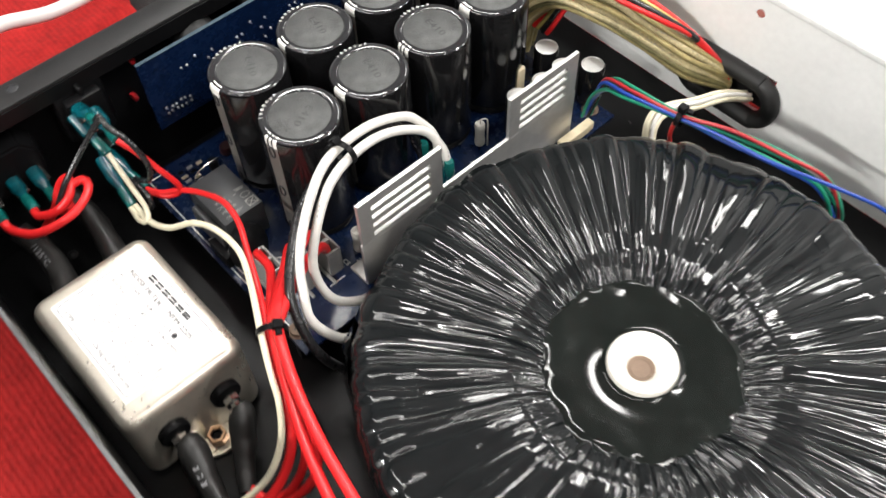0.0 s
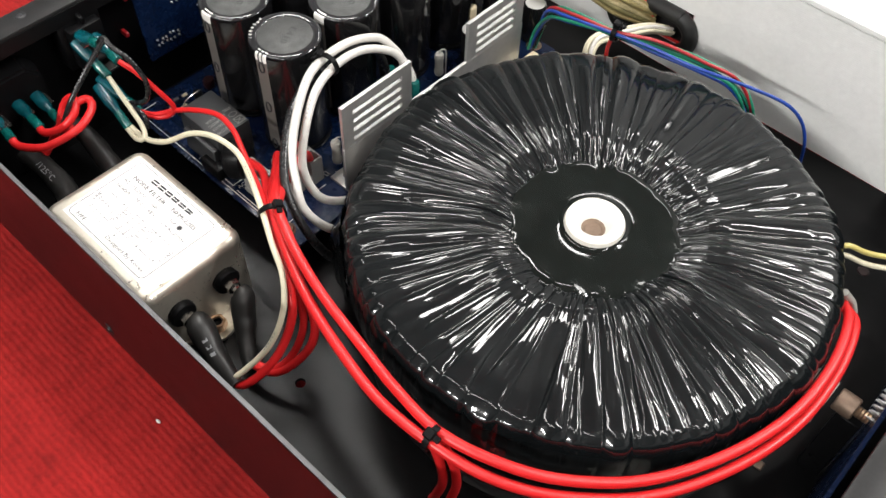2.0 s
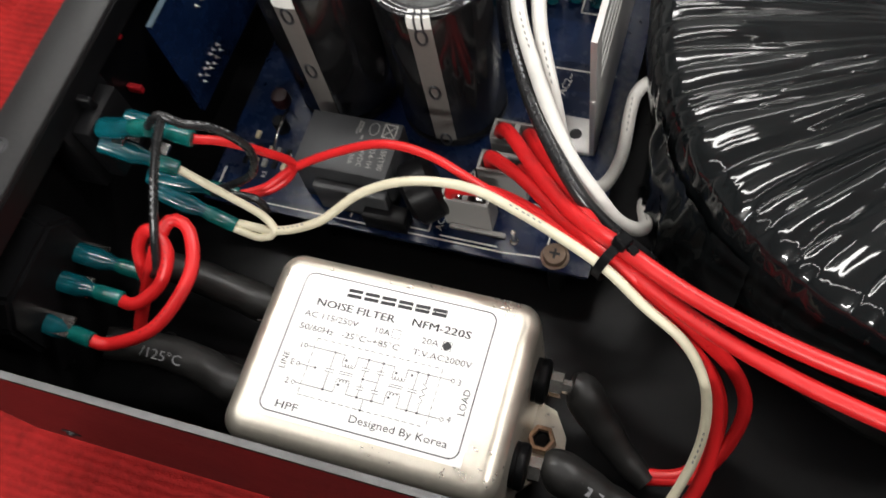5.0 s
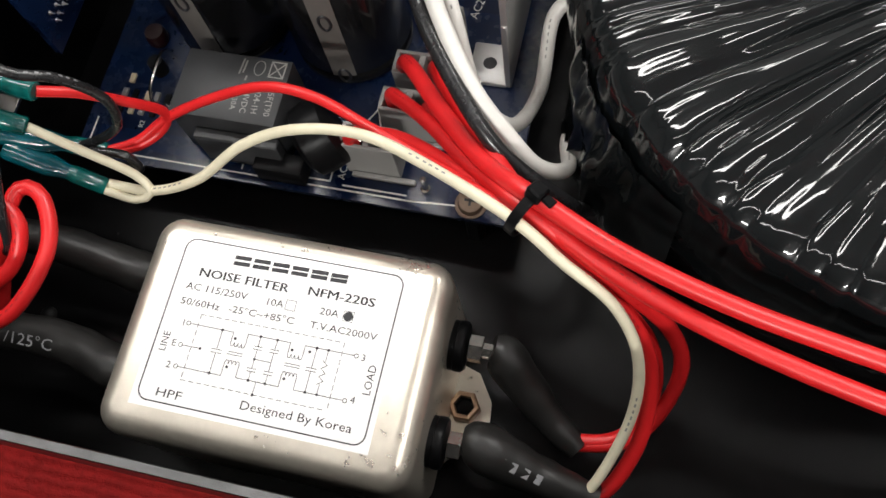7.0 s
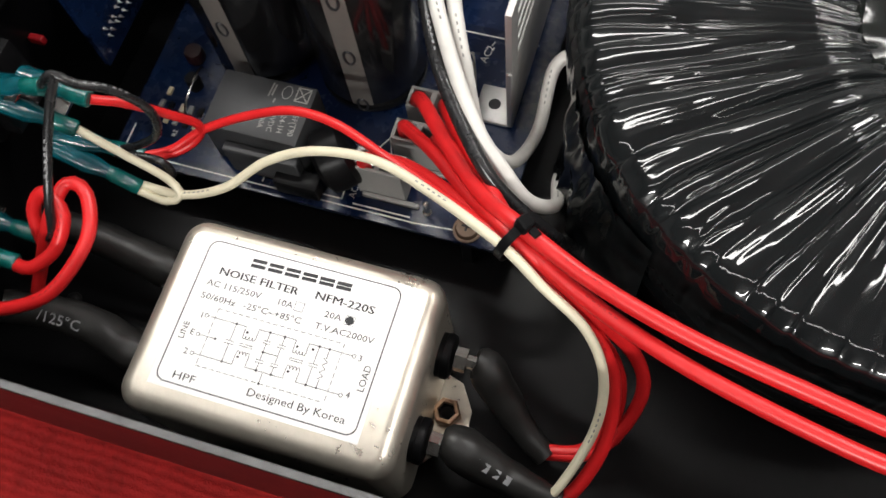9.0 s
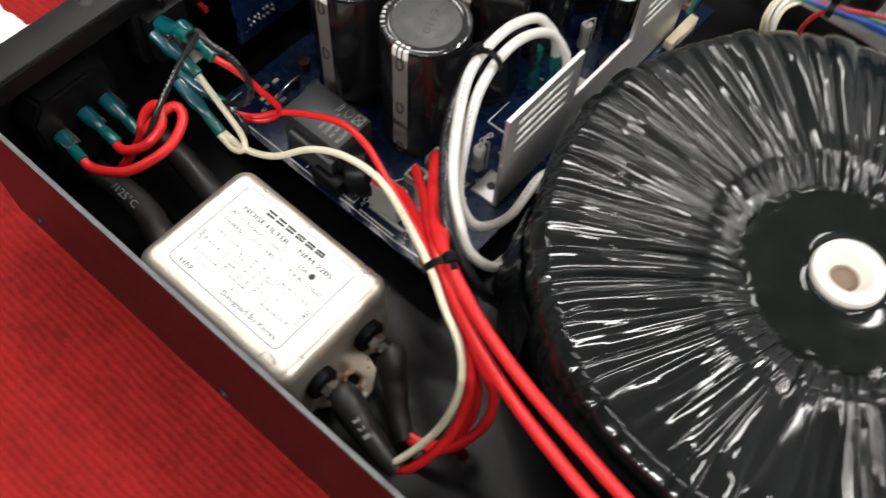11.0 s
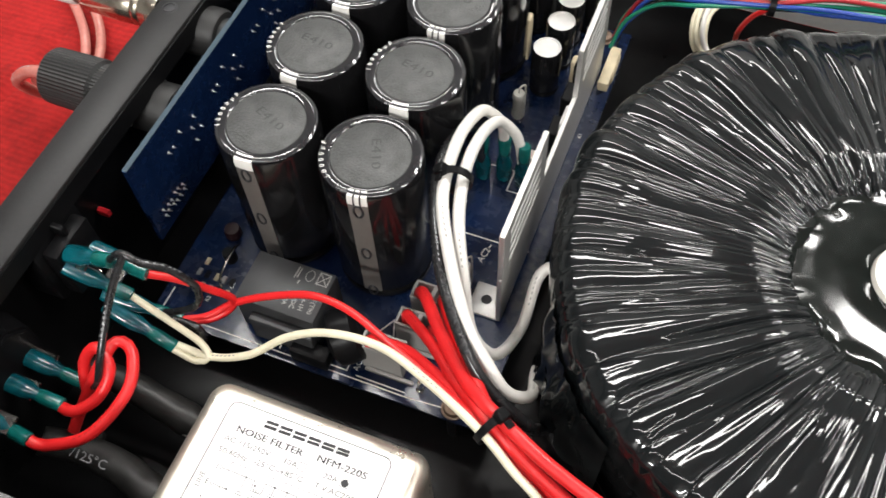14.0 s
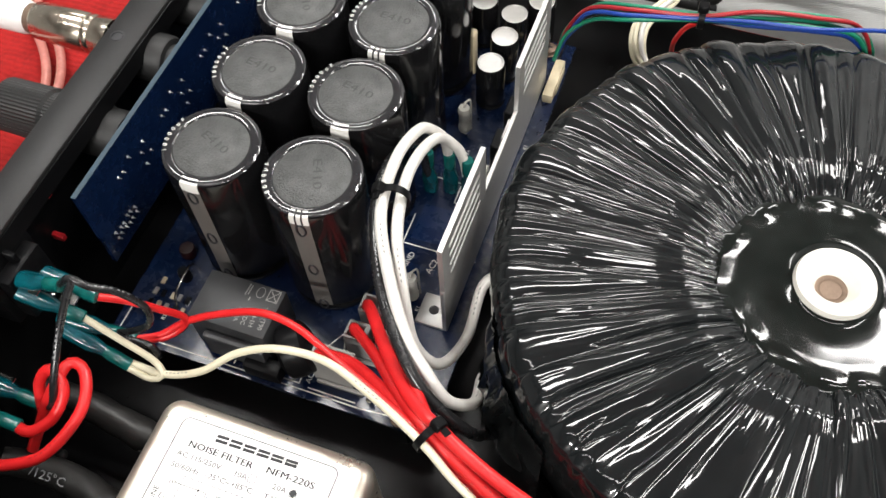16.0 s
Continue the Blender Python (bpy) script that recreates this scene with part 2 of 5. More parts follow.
def box(x0, x1, y0, y1, z0, z1, bevel=0.0, seg=2, bm=None):
    own = bmesh.new()
    bmesh.ops.create_cube(own, size=1)
    own.transform(Matrix.Translation(((x0 + x1) / 2, (y0 + y1) / 2, (z0 + z1) / 2)) @ Matrix.Diagonal((x1 - x0, y1 - y0, z1 - z0, 1)))
    if bevel:
        bmesh.ops.bevel(own, geom=own.edges[:], offset=bevel, segments=seg, profile=0.5, affect="EDGES")
    return join(bm, own)


def join(bm, other):
    if bm is None:
        return other
    me = bpy.data.meshes.new("tmp")
    other.to_mesh(me)
    other.free()
    bm.from_mesh(me)
    bpy.data.meshes.remove(me)
    return bm


def lathe(profile, n=32, axis="Z", at=(0, 0, 0), bm=None, closed=False):
    """A body turned from (radius, height) pairs about an axis."""
    own = bmesh.new()
    rings = []
    for r, z in profile:
        if r < 1e-6:
            rings.append([own.verts.new((0, 0, z))])
        else:
            rings.append([own.verts.new((r * math.cos(2 * math.pi * k / n), r * math.sin(2 * math.pi * k / n), z)) for k in range(n)])
    pairs = list(zip(rings, rings[1:]))
    if closed:
        pairs.append((rings[-1], rings[0]))
    for a, b in pairs:
        for k in range(n):
            j = (k + 1) % n
            vs = [a[k % len(a)], a[j % len(a)], b[j % len(b)], b[k % len(b)]]
            vs = [v for i, v in enumerate(vs) if v not in vs[:i]]
            if len(vs) > 2:
                own.faces.new(vs)
    bmesh.ops.recalc_face_normals(own, faces=own.faces[:])
    turn = {"Z": Matrix.Identity(4), "X": pose(0, 0, 0, 0, 90, 0), "Y": pose(0, 0, 0, -90, 0, 0)}[axis]
    own.transform(Matrix.Translation(at) @ turn)
    return join(bm, own)


def along(a, b):
    """The turn that lays the z axis along the way from a to b, set at a."""
    way = Vector(b) - Vector(a)
    return Matrix.Translation(a) @ way.to_track_quat("Z", "Y").to_matrix().to_4x4()


def smooth_line(points, step=2.0):
    """A rounded line (Catmull-Rom) through the points."""
    p = [Vector(q) for q in points]
    p = [2 * p[0] - p[1]] + p + [2 * p[-1] - p[-2]]
    out = []
    for i in range(1, len(p) - 2):
        n = max(2, int((p[i + 1] - p[i]).length / step))
        for k in range(n):
            t = k / n
            a, b, c, d = p[i - 1 : i + 3]
            out.append(0.5 * (2 * b + (c - a) * t + (2 * a - 5 * b + 4 * c - d) * t * t + (3 * b - a - 3 * c + d) * t**3))
    out.append(p[-2])
    return out


def tube(points, r, n=12, step=2.0, bm=None, r_of=None):
    """A round cable along a smooth line; r_of(t) scales its radius along the way."""
    line = smooth_line(points, step)
    own = bmesh.new()
    up, rings = None, []
    for i, q in enumerate(line):
        ahead = (line[min(i + 1, len(line) - 1)] - line[max(i - 1, 0)]).normalized()
        if up is None:
            up = ahead.orthogonal().normalized()
        up = (up - ahead * up.dot(ahead)).normalized()
        side = ahead.cross(up)
        rad = r * (r_of(i / (len(line) - 1)) if r_of else 1)
        rings.append([own.verts.new(q + rad * (math.cos(2 * math.pi * k / n) * up + math.sin(2 * math.pi * k / n) * side)) for k in range(n)])
    for a, b in zip(rings, rings[1:]):
        for k in range(n):
            own.faces.new((a[k], a[(k + 1) % n], b[(k + 1) % n], b[k]))
    own.faces.new(rings[0][::-1])
    own.faces.new(rings[-1])
    return join(bm, own)


def letters(text, size, x, y, z, turn=0.0, depth=0.04, align="CENTER", bm=None, matrix=None, width=0.0, bold=0.0):
    """Flat raised writing, of the built-in font, its middle at the place given."""
    cu = bpy.data.curves.new("writing", "FONT")
    cu.body, cu.size, cu.extrude, cu.resolution_u = text, size, depth, 2
    cu.align_x, cu.align_y = align, "CENTER"
    cu.offset = bold
    ob = bpy.data.objects.new("writing", cu)
    me = bpy.data.meshes.new_from_object(ob)
    own = bmesh.new()
    own.from_mesh(me)
    bpy.data.objects.remove(ob)
    bpy.data.curves.remove(cu)
    bpy.data.meshes.remove(me)
    xs = [v.co.x for v in own.verts]
    stretch = width / (max(xs) - min(xs)) if width else 1.0
    own.transform((matrix or Matrix.Translation((x, y, z))) @ pose(0, 0, 0, 0, 0, turn) @ Matrix.Diagonal((stretch, 1, 1, 1)))
    return join(bm, own)


def strokes(lines, z, w=0.25, h=0.05, bm=None):
    """Flat printed lines between (x0, y0, x1, y1)."""
    bm = bm or bmesh.new()
    for x0, y0, x1, y1 in lines:
        d = Vector((x1 - x0, y1 - y0, 0))
        s = Vector((-d.y, d.x, 0)).normalized() * w / 2
        e = d.normalized() * w / 2
        a, b = Vector((x0, y0, z)) - e, Vector((x1, y1, z)) + e
        lo = [bm.verts.new(v) for v in (a - s, b - s, b + s, a + s)]
        hi = [bm.verts.new(v.co + Vector((0, 0, h))) for v in lo]
        bm.faces.new(hi)
        for k in range(4):
            bm.faces.new((lo[k], lo[(k + 1) % 4], hi[(k + 1) % 4], hi[k]))
    return bm


def dots(places, z, r=0.5, h=0.06, n=10, bm=None):
    for x, y in places:
        bm = lathe([(0, h), (r, h), (r, 0)], n, at=(x, y, z), bm=bm)
    return bm or bmesh.new()


# ---- setting: unseen room, table cloth ----
def build_room():
    # closed shell out of view, added to bounce light and fill reflections
    room = [
        ("floor", (-2500, 2500, -2500, 2500, -790, -760), FLOORING, "unseen grey room floor, added below the table"),
        ("wall_west", (-2540, -2500, -2500, 2500, -760, 1950), PLASTER, "unseen room wall, added for its bounce and reflections"),
        ("wall_east", (2500, 2540, -2500, 2500, -760, 1950), PLASTER, "unseen room wall, added for its bounce and reflections"),
        ("wall_south", (-2500, 2500, -2540, -2500, -760, 1950), PLASTER, "unseen room wall, added for its bounce and reflections"),
        ("wall_north", (-2500, 2500, 2500, 2540, -760, 1950), PLASTER, "unseen room wall, added for its bounce and reflections"),
    ]
    for name, b, m, label in room:
        solo(name, box(*b), m, label, name.split("_")[0], kind="structure", smooth=False)
    solo("ceiling", box(-2540, 2540, -2540, 2540, 1950, 1980), PLASTER, "unseen room ceiling, added for its bounce and reflections", "ceiling", kind="structure", smooth=False)
    # lamps out of view: two inferred, the others added
    for x, y, z, sx, sy, watts in LAMPS:
        data = bpy.data.lights.new("ceiling_tube", "AREA")
        data.shape, data.size, data.size_y, data.energy = "RECTANGLE", sx, sy, watts
        data.color = (1.0, 0.98, 0.945)
        lamp = new("ceiling_tube", data)
        lamp.location = (x, y, z)
    table = box(-900, 1300, -900, 1300, -40, -17, 3)
    for lx in (-860, 1200):
        for ly in (-860, 1200):
            table = box(lx, lx + 60, ly, ly + 60, -760, -39.6, 2, 1, table)
    solo("table", table, PLASTER, "plain table top covered by the red cloth", "table", kind="structure")


def build_cloth():
    bm = bmesh.new()
    # a finer grid where the folds lie
    xs = [*range(-700, -220, 20), *np.arange(-220, -20, 2.5), *range(-20, 440, 10), *range(440, 1201, 20)]
    ys = [*range(-700, -60, 16), *range(-60, 400, 6), *range(400, 1201, 16)]
    verts = []
    for x in xs:
        for y in ys:
            z = 2.0 * noise.noise(Vector((x / 70, y / 46, 0.3))) + 0.8 * noise.noise(Vector((x / 25, y / 40, 7.0)))
            # one sharp crease behind the case, with a low roll beside it
            d = x + 126 - 0.09 * (y - 169) + 1.5 * noise.noise(Vector((y / 22, 0.4, 0.8)))
            long = math.exp(-(((y - 212) / 62) ** 4))
            z += long * (1.6 * math.exp(-(((d + 7) / 8) ** 2)) - 2.6 * max(0, 1 - abs(d) / 3.2))
            verts.append(bm.verts.new((x, y, -14 + max(-2.4, min(z, 2.4)))))
    n = len(ys)
    for i in range(len(xs) - 1):
        for k in range(n - 1):
            a = i * n + k
            bm.faces.new((verts[a], verts[a + n], verts[a + n + 1], verts[a + 1]))
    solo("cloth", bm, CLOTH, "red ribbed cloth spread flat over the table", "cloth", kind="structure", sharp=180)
    lint = lathe([(0, 0.5), (0.6, 0.4), (0.9, 0), (0.5, -0.5), (0, -0.6)], 8)
    lint.transform(Matrix.Diagonal((1.7, 0.8, 1, 1)))
    solo("lint_fleck", lint, PRINT_WHITE, "tiny white fleck of lint on the red cloth", "lint", at=(163, 47, -12))


# ---- the amplifier case ----
X1, Y0, Y1, TOP = 396, 57, 388, 86


def build_case():
    case = thing("amplifier_case", (200, 220, -2), "black powder-coated steel amplifier case, lid off, open from above", "case")

    def p(name, bm, m=BLACK_STEEL, label=""):
        bm.transform(Matrix.Translation((-200, -220, 2)))
        return part(name, bm, m, case, label)

    # floor of the case, cut round the small hole
    hx, hy, hr = 200, 100, 2.4
    bm = bmesh.new()
    n = 24
    ring = [bm.verts.new((hx + hr * math.cos(2 * math.pi * k / n), hy + hr * math.sin(2 * math.pi * k / n), 0)) for k in range(n)]
    low = [bm.verts.new((v.co.x, v.co.y, -2)) for v in ring]
    outer = [bm.verts.new(c) for c in ((X1 + 8, Y1, 0), (3, Y1, 0), (3, Y0 + 2, 0), (X1 + 8, Y0 + 2, 0))]
    q = n // 4
    for s in range(4):
        arc = [ring[(s * q + k) % n] for k in range(q + 1)]
        bm.faces.new(arc[::-1] + [outer[s]])
        bm.faces.new((outer[s], outer[(s + 1) % 4], ring[((s + 1) * q) % n]))
    for k in range(n):
        bm.faces.new((ring[k], ring[(k + 1) % n], low[(k + 1) % n], low[k]))
    bm = box(3, hx - 8, Y0 + 2, Y1, -2, -0.6, bm=bm)
    bm = box(hx + 8, X1 + 8, Y0 + 2, Y1, -2, -0.6, bm=bm)
    p("bottom_plate", bm)
    p("floor_rivet", lathe([(0, 2.2), (1.4, 2.0), (2.2, 1.2), (2.5, 0), (0, 0)], 16, at=(25, 95.5, 0)), BLACK_EDGE)
    # side plate, a little longer than the case
    side = box(-9, X1 + 12, Y0, Y0 + 2, -4, TOP, 0.5, 1)
    p("side_plate", side, BLACK_STEEL, "thin black side plate with bare worn top edge")
    p("worn_edge", box(-9, X1 + 12, Y0 + 0.2, Y0 + 1.8, TOP, TOP + 0.25), WORN_EDGE, "grey worn top edge of the side plate", )
    for sx, sz in ((14, 66), (14, 12), (120, 6), (300, 6)):
        p("side_screw", lathe([(0, -0.9), (1.2, -0.9), (1.6, -0.2), (3.2, -0.3), (3.4, 0.3), (0, 0.3)], 16, "Y", (sx, Y0, sz)), BLACK_EDGE)
    # rear panel with a folded lip
    rear = box(3, 5, Y0 + 2, Y1, -2, TOP, 0.3, 1)
    p("rear_panel", rear)
    lip = box(3, 17, Y0 + 2, Y1 + 80, TOP, TOP + 2, 0.7, 2)
    p("rear_lip", lip, BLACK_EDGE, "folded top lip of the rear panel, dark grey")
    p("lip_fold", box(15.4, 17, Y0 + 2, Y1 + 80, TOP - 8, TOP, 0.3, 1))
    for y in (112, 223, 330):
        # flat black disc paints the dark of the hole
        ring = lathe([(0, 0.06), (2.7, 0.06), (2.8, 0)], 24, at=(8.5, y, TOP + 2))
        p("lip_hole", ring, PRINT_HOLE_BLACK)
        p("threaded_insert", lathe([(1.9, 0.07), (2.2, 0.07), (2.1, 0.25), (2.0, 0.25)], 20, at=(8.6, y - 0.2, TOP + 2), closed=True), BLACK_EDGE)
    # front wall with lip, and the thick face plate before it
    p("front_wall", box(X1 + 8, X1 + 10, Y0 + 2, Y1 + 80, -2, TOP, 0.3, 1))
    p("front_lip", box(X1 - 2, X1 + 10, Y0 + 2, Y1 + 80, TOP, TOP + 2, 0.7, 2), BLACK_EDGE, "folded top lip of the front wall, grey")
    p("face_plate", box(X1 + 13, X1 + 21, Y0 - 6, Y1 + 90, -6, TOP + 4, 0.8, 2), ALU, "thick silver aluminium face plate")
    # no hole is cut here: a black disc gives its dark
    p("lip_hole", lathe([(0, 0.25), (2.6, 0.25), (2.6, -0.4)], 18, at=(X1 + 3, 216, TOP + 2)), BLACK_PLASTIC)
    # wall behind the free end of the heat sink
    p("far_wall", box(339.4, X1 + 8, Y1 + 6, Y1 + 8, -2, TOP, 0.3, 1))
    # added black sheet, hides the cloth beyond from the camera
    p("far_lip", box(341, X1 - 2.4, Y1 + 6, Y1 + 100, TOP, TOP + 2, 0.6, 2), BLACK_STEEL)
    p("far_floor", box(339.4, X1 + 8, Y1, Y1 + 6, -2, -0.3))
    for fx, fy in ((40, 90), (360, 90), (40, 360), (360, 360)):
        p("foot", lathe([(0, -10.5), (11, -10.5), (12.5, -9), (13.5, -2), (0, -2)], 24, at=(fx, fy, 0)), RUBBER)


def build_heatsink():
    sink = thing("side_heatsink", (180, 400, 0), "long silver extruded aluminium heat sink with fine fins", "heat sink")

    def p(name, bm, m=ALU_SINK, label=""):
        bm.transform(Matrix.Translation((-180, -400, 0)))
        return part(name, bm, m, sink, label)

    # base plate in pieces round the oval cable hole
    x0, x1, hx0, hx1, hz0, hz1 = 19, 339, 160, 206, 12, 42
    bm = box(x0, hx0, Y1, Y1 + 8, 0.3, 80)
    bm = box(hx1, x1, Y1, Y1 + 8, 0.3, 80, bm=bm)
    bm = box(hx0, hx1, Y1, Y1 + 8, 0.3, hz0, bm=bm)
    bm = box(hx0, hx1, Y1, Y1 + 8, hz1, 80, bm=bm)
    p("base_plate", bm, ALU_SINK, "plain inner face of the heat sink")
    p("top_rail", box(x0, x1, Y1 - 0.6, Y1 + 9, 80.3, 84, 0.6, 2))
    p("fin_bed", box(x0, x1, Y1 + 8, Y1 + 80, 60, 66))
    y = Y1 + 12
    proto = None
    while y < Y1 + 78:
        ob = new("fin", proto.data) if proto else None
        if ob is None:
            proto = ob = part("fin", box(x0 - 180, x1 - 180, -1.1, 1.1, 66, 83, 0.4, 1), ALU_SINK, sink)
        ob.parent = sink
        ob.location = (0, (y - 400) * MM, 0)
        y += 4.4
    for mx, mz, mr in ((187, 72, 2.2), (176, 79, 1.3)):
        bm = lathe([(0, -0.12), (mr * 0.7, -0.12), (mr, 0)], 11, "Y", (mx, Y1, mz))
        for v in bm.verts:
            v.co.x += 0.5 * noise.noise(Vector((v.co.z, mx, 0.2)))
        p("paint_smudge", bm, CLEAR_JACKET, "small pink smudge")
    # stadium-shaped rubber grommet
    zc, rr = 27, 15
    loop = []
    for k in range(40):
        a = 2 * math.pi * k / 40
        cx = 168 if math.cos(a) < 0 else 198
        loop.append((cx + rr * 0.72 * math.cos(a), Y1 - 3.2, zc + rr * 0.8 * math.sin(a)))
    loop.append(loop[0])
    loop.append(loop[1])
    bm = tube(loop, 4.6, 10, 3.0)
    # black sheet across the hole stands for the dark inside it
    bm = box(163, 203, Y1 + 6, Y1 + 7, 16, 38, bm=bm)
    g = solo("cable_grommet", bm, RUBBER, "oval black rubber grommet in the heat sink wall, black sheet across its hole", "grommet")
    return g


# ---- toroidal transformer ----
TX, TY = 266, 210


def film_profile(s):
    """Radius and height of the wrapped ring at s from 0 (ragged edge on the outer wall) to 1 (edge of the resin)."""
    pts = [(0.00, 102.4, 31), (0.08, 104, 41), (0.16, 104.6, 51), (0.23, 104.2, 60.5), (0.28, 102.6, 65.2), (0.33, 98.5, 67.8), (0.44, 88, 69.8), (0.58, 75, 71.3),
           (0.70, 62, 72.8), (0.78, 53, 73.8), (0.85, 46, 74.0), (0.91, 40.5, 72.8), (0.96, 36, 71.3), (1.00, 32.5, 70.2)]
    a = np.array(pts)
    return np.interp(s, a[:, 0], a[:, 1]), np.interp(s, a[:, 0], a[:, 2])


def pleats(n, cuts, tall, lean, bulge):
    """Heights of pleats round a full turn: cushions between the given cuts (in turns), with sharp valleys."""
    count = len(cuts)
    order = np.argsort(cuts % 1.0)
    cuts, tall, lean = (cuts % 1.0)[order] * n, tall[order], lean[order]
    ends = np.concatenate([cuts, [cuts[0] + n]])
    at = (np.arange(n) - cuts[0]) % n + cuts[0]
    i = np.clip(np.searchsorted(ends, at, side="right") - 1, 0, count - 1)
    wide = np.maximum(ends[i + 1] - ends[i], 1e-6)
    u = (at - ends[i]) / wide
    v = np.where(u < lean[i], 0.5 * u / lean[i], 1 - 0.5 * (1 - u) / (1 - lean[i]))
    return tall[i] * np.clip(wide / (n / count), 0.15, 1.6) * np.clip(4 * v * (1 - v), 0, 1) ** bulge


def build_toroid():
    tor = thing("toroidal_transformer", (TX, TY, 0), "large toroidal transformer wrapped in wrinkled glossy black film", "transformer")
    rng = np.random.default_rng(5)
    n, m = 1800, 110
    s = np.linspace(0, 1, m)
    prof = np.array([film_profile(v) for v in s])
    for _ in range(2):
        prof[1:-1] = (prof[:-2] + 2 * prof[1:-1] + prof[2:]) / 4
    d = np.gradient(prof, axis=0)
    normal = np.stack([d[:, 1], -d[:, 0]], 1)
    normal /= np.linalg.norm(normal, axis=1)[:, None]
    normal *= np.where((normal[:, 1] + normal[:, 0] * 0.5) < 0, -1, 1)[:, None]
    ang = 2 * np.pi * np.arange(n) / n

    # two families of folds; their valleys drift sideways along the radius, so that folds widen, narrow and run out
    def family(count, drift, wobble):
        return {"cut": (np.arange(count) + 0.9 * rng.random(count)) / count, "drift": drift * rng.normal(size=count) / count, "wobble": wobble * rng.random(count) / count,
                "tall": 0.45 + 0.55 * rng.random(count), "lean": 0.28 + 0.44 * rng.random(count), "phase": 6.3 * rng.random((3, count)), "pace": 0.7 + 0.6 * rng.random(count)}

    def folded(f, a, bulge, gate):
        cut = f["cut"] + f["drift"] * (a - 0.5) + f["wobble"] * np.sin(7 * a + f["phase"][0])
        life = 0.75 + 0.25 * np.sin(9 * a * f["pace"] + f["phase"][1])
        life = np.clip((life - gate) / (1 - gate), 0, 1)
        # swells along the fold break its gloss into separate streaks
        swell = 0.028 * np.sin(26 * a * f["pace"] + f["phase"][2]) + 0.008 * np.sin(58 * a * f["pace"] + f["phase"][0])
        return pleats(n, cut, f["tall"] * life + swell * np.interp(a, [0, 0.3, 0.5], [0.1, 0.2, 1]), np.clip(f["lean"] + 0.12 * np.sin(5 * a + f["phase"][0]), 0.15, 0.85), bulge)

    broad, middle, fine = family(82, 0.7, 0.15), family(150, 1.1, 0.2), family(330, 1.2, 0.3)
    heights = np.zeros((m, n))
    for j in range(m):
        a = s[j]
        ab = np.interp(a, [0, 0.16, 0.28, 0.38, 0.5, 0.7, 0.82, 0.92, 1.0], [0.4, 0.9, 1.5, 1.9, 2.0, 1.9, 1.7, 1.5, 0.9])
        am = np.interp(a, [0, 0.16, 0.28, 0.5, 0.7, 0.85, 1.0], [0.08, 0.12, 0.25, 0.42, 0.4, 0.35, 0.3])
        af = np.interp(a, [0, 0.16, 0.28, 0.6, 0.8, 0.92, 1.0], [0.12, 0.25, 0.10, 0.03, 0.05, 0.18, 0.3])
        wave = 0.5 * np.sin(3 * ang + 2 * a) + 0.4 * np.sin(8 * ang + 1.0 + 3 * a)
        crinkle = np.interp(a, [0, 0.87, 0.92, 0.97, 1], [0.0, 0, 0.08, 0.25, 0.2]) * np.sin(60 * a + 5 * np.sin(17 * ang) + 4 * np.sin(29 * ang + 1))
        heights[j] = ab * (folded(broad, a, 0.66, 0.0) - 0.4) + am * folded(middle, a, 0.9, 0.45) + af * (folded(fine, a, 0.9, 0.2) - 0.3) + wave + crinkle
    for _ in range(2):
        heights = (np.roll(heights, 1, 1) + 2 * heights + np.roll(heights, -1, 1)) / 4
    heights[1:-1] = (heights[:-2] + 2 * heights[1:-1] + heights[2:]) / 4
    r = prof[:, :1] + normal[:, :1] * heights
    z = prof[:, 1:] + normal[:, 1:] * heights
    z[0] += 5 * (folded(family(60, 0, 0), 0.5, 1.0, 0.0) - 0.6)
    # outer winding shifted off the hole's centre to fit the camera's view
    off = np.clip((r - 34) / 60, 0, 1)
    co = np.stack([r * np.cos(ang) - 4.5 * off, r * np.sin(ang) + 7.0 * off, z], -1).reshape(-1, 3) * MM
    idx = np.arange(m * n).reshape(m, n)
    nxt = np.roll(idx, -1, 1)
    faces = np.stack([idx[:-1], nxt[:-1], nxt[1:], idx[1:]], -1).reshape(-1, 4)
    me = bpy.data.meshes.new("film_wrap")
    me.from_pydata(co.tolist(), [], faces.tolist())
    me.polygons.foreach_set("use_smooth", [True] * len(me.polygons))
    me.set_sharp_from_angle(angle=radians(60))
    me.materials.append(FILM)
    film = new("film_wrap", me)
    film.parent = tor
    tagged(film, "wrinkled glossy black plastic film with radial pleats")
    # taped winding under the film, on its pad
    part("winding_tape", lathe([(97, 18), (99.4, 20), (99.9, 24), (99.5, 26), (100.0, 28), (99.6, 30), (99.9, 32), (98, 34)], 90, at=(-4.5, 7, 0)), TAPE_RED, tor, "dark red tape showing below the film")
    part("side_tape", lathe([(30, 2), (97, 2), (99, 5), (99.2, 20), (98.2, 34), (95, 56), (34, 60)], 90, at=(-4.5, 7, 0)), SLEEVE, tor, "black taped side of the winding")
    part("base_pad", lathe([(0, 0), (96, 0), (96, 2.2), (0, 2.2)], 60), RUBBER, tor)
    # resin with a slightly uneven skin
    bm = lathe([(12.4, 73.0), (13.0, 72.5), (14.0, 72.0), (15.5, 71.65), (17.5, 71.42), (20, 71.3), (22, 71.3), (24, 71.3), (26, 71.3), (28, 71.3), (30, 71.3), (32, 71.3), (34, 71.3), (37, 69)], 96)
    for v in bm.verts:
        q = v.co
        v.co.z += 0.10 * noise.noise(Vector((q.x / 15, q.y / 15, 1.2)))
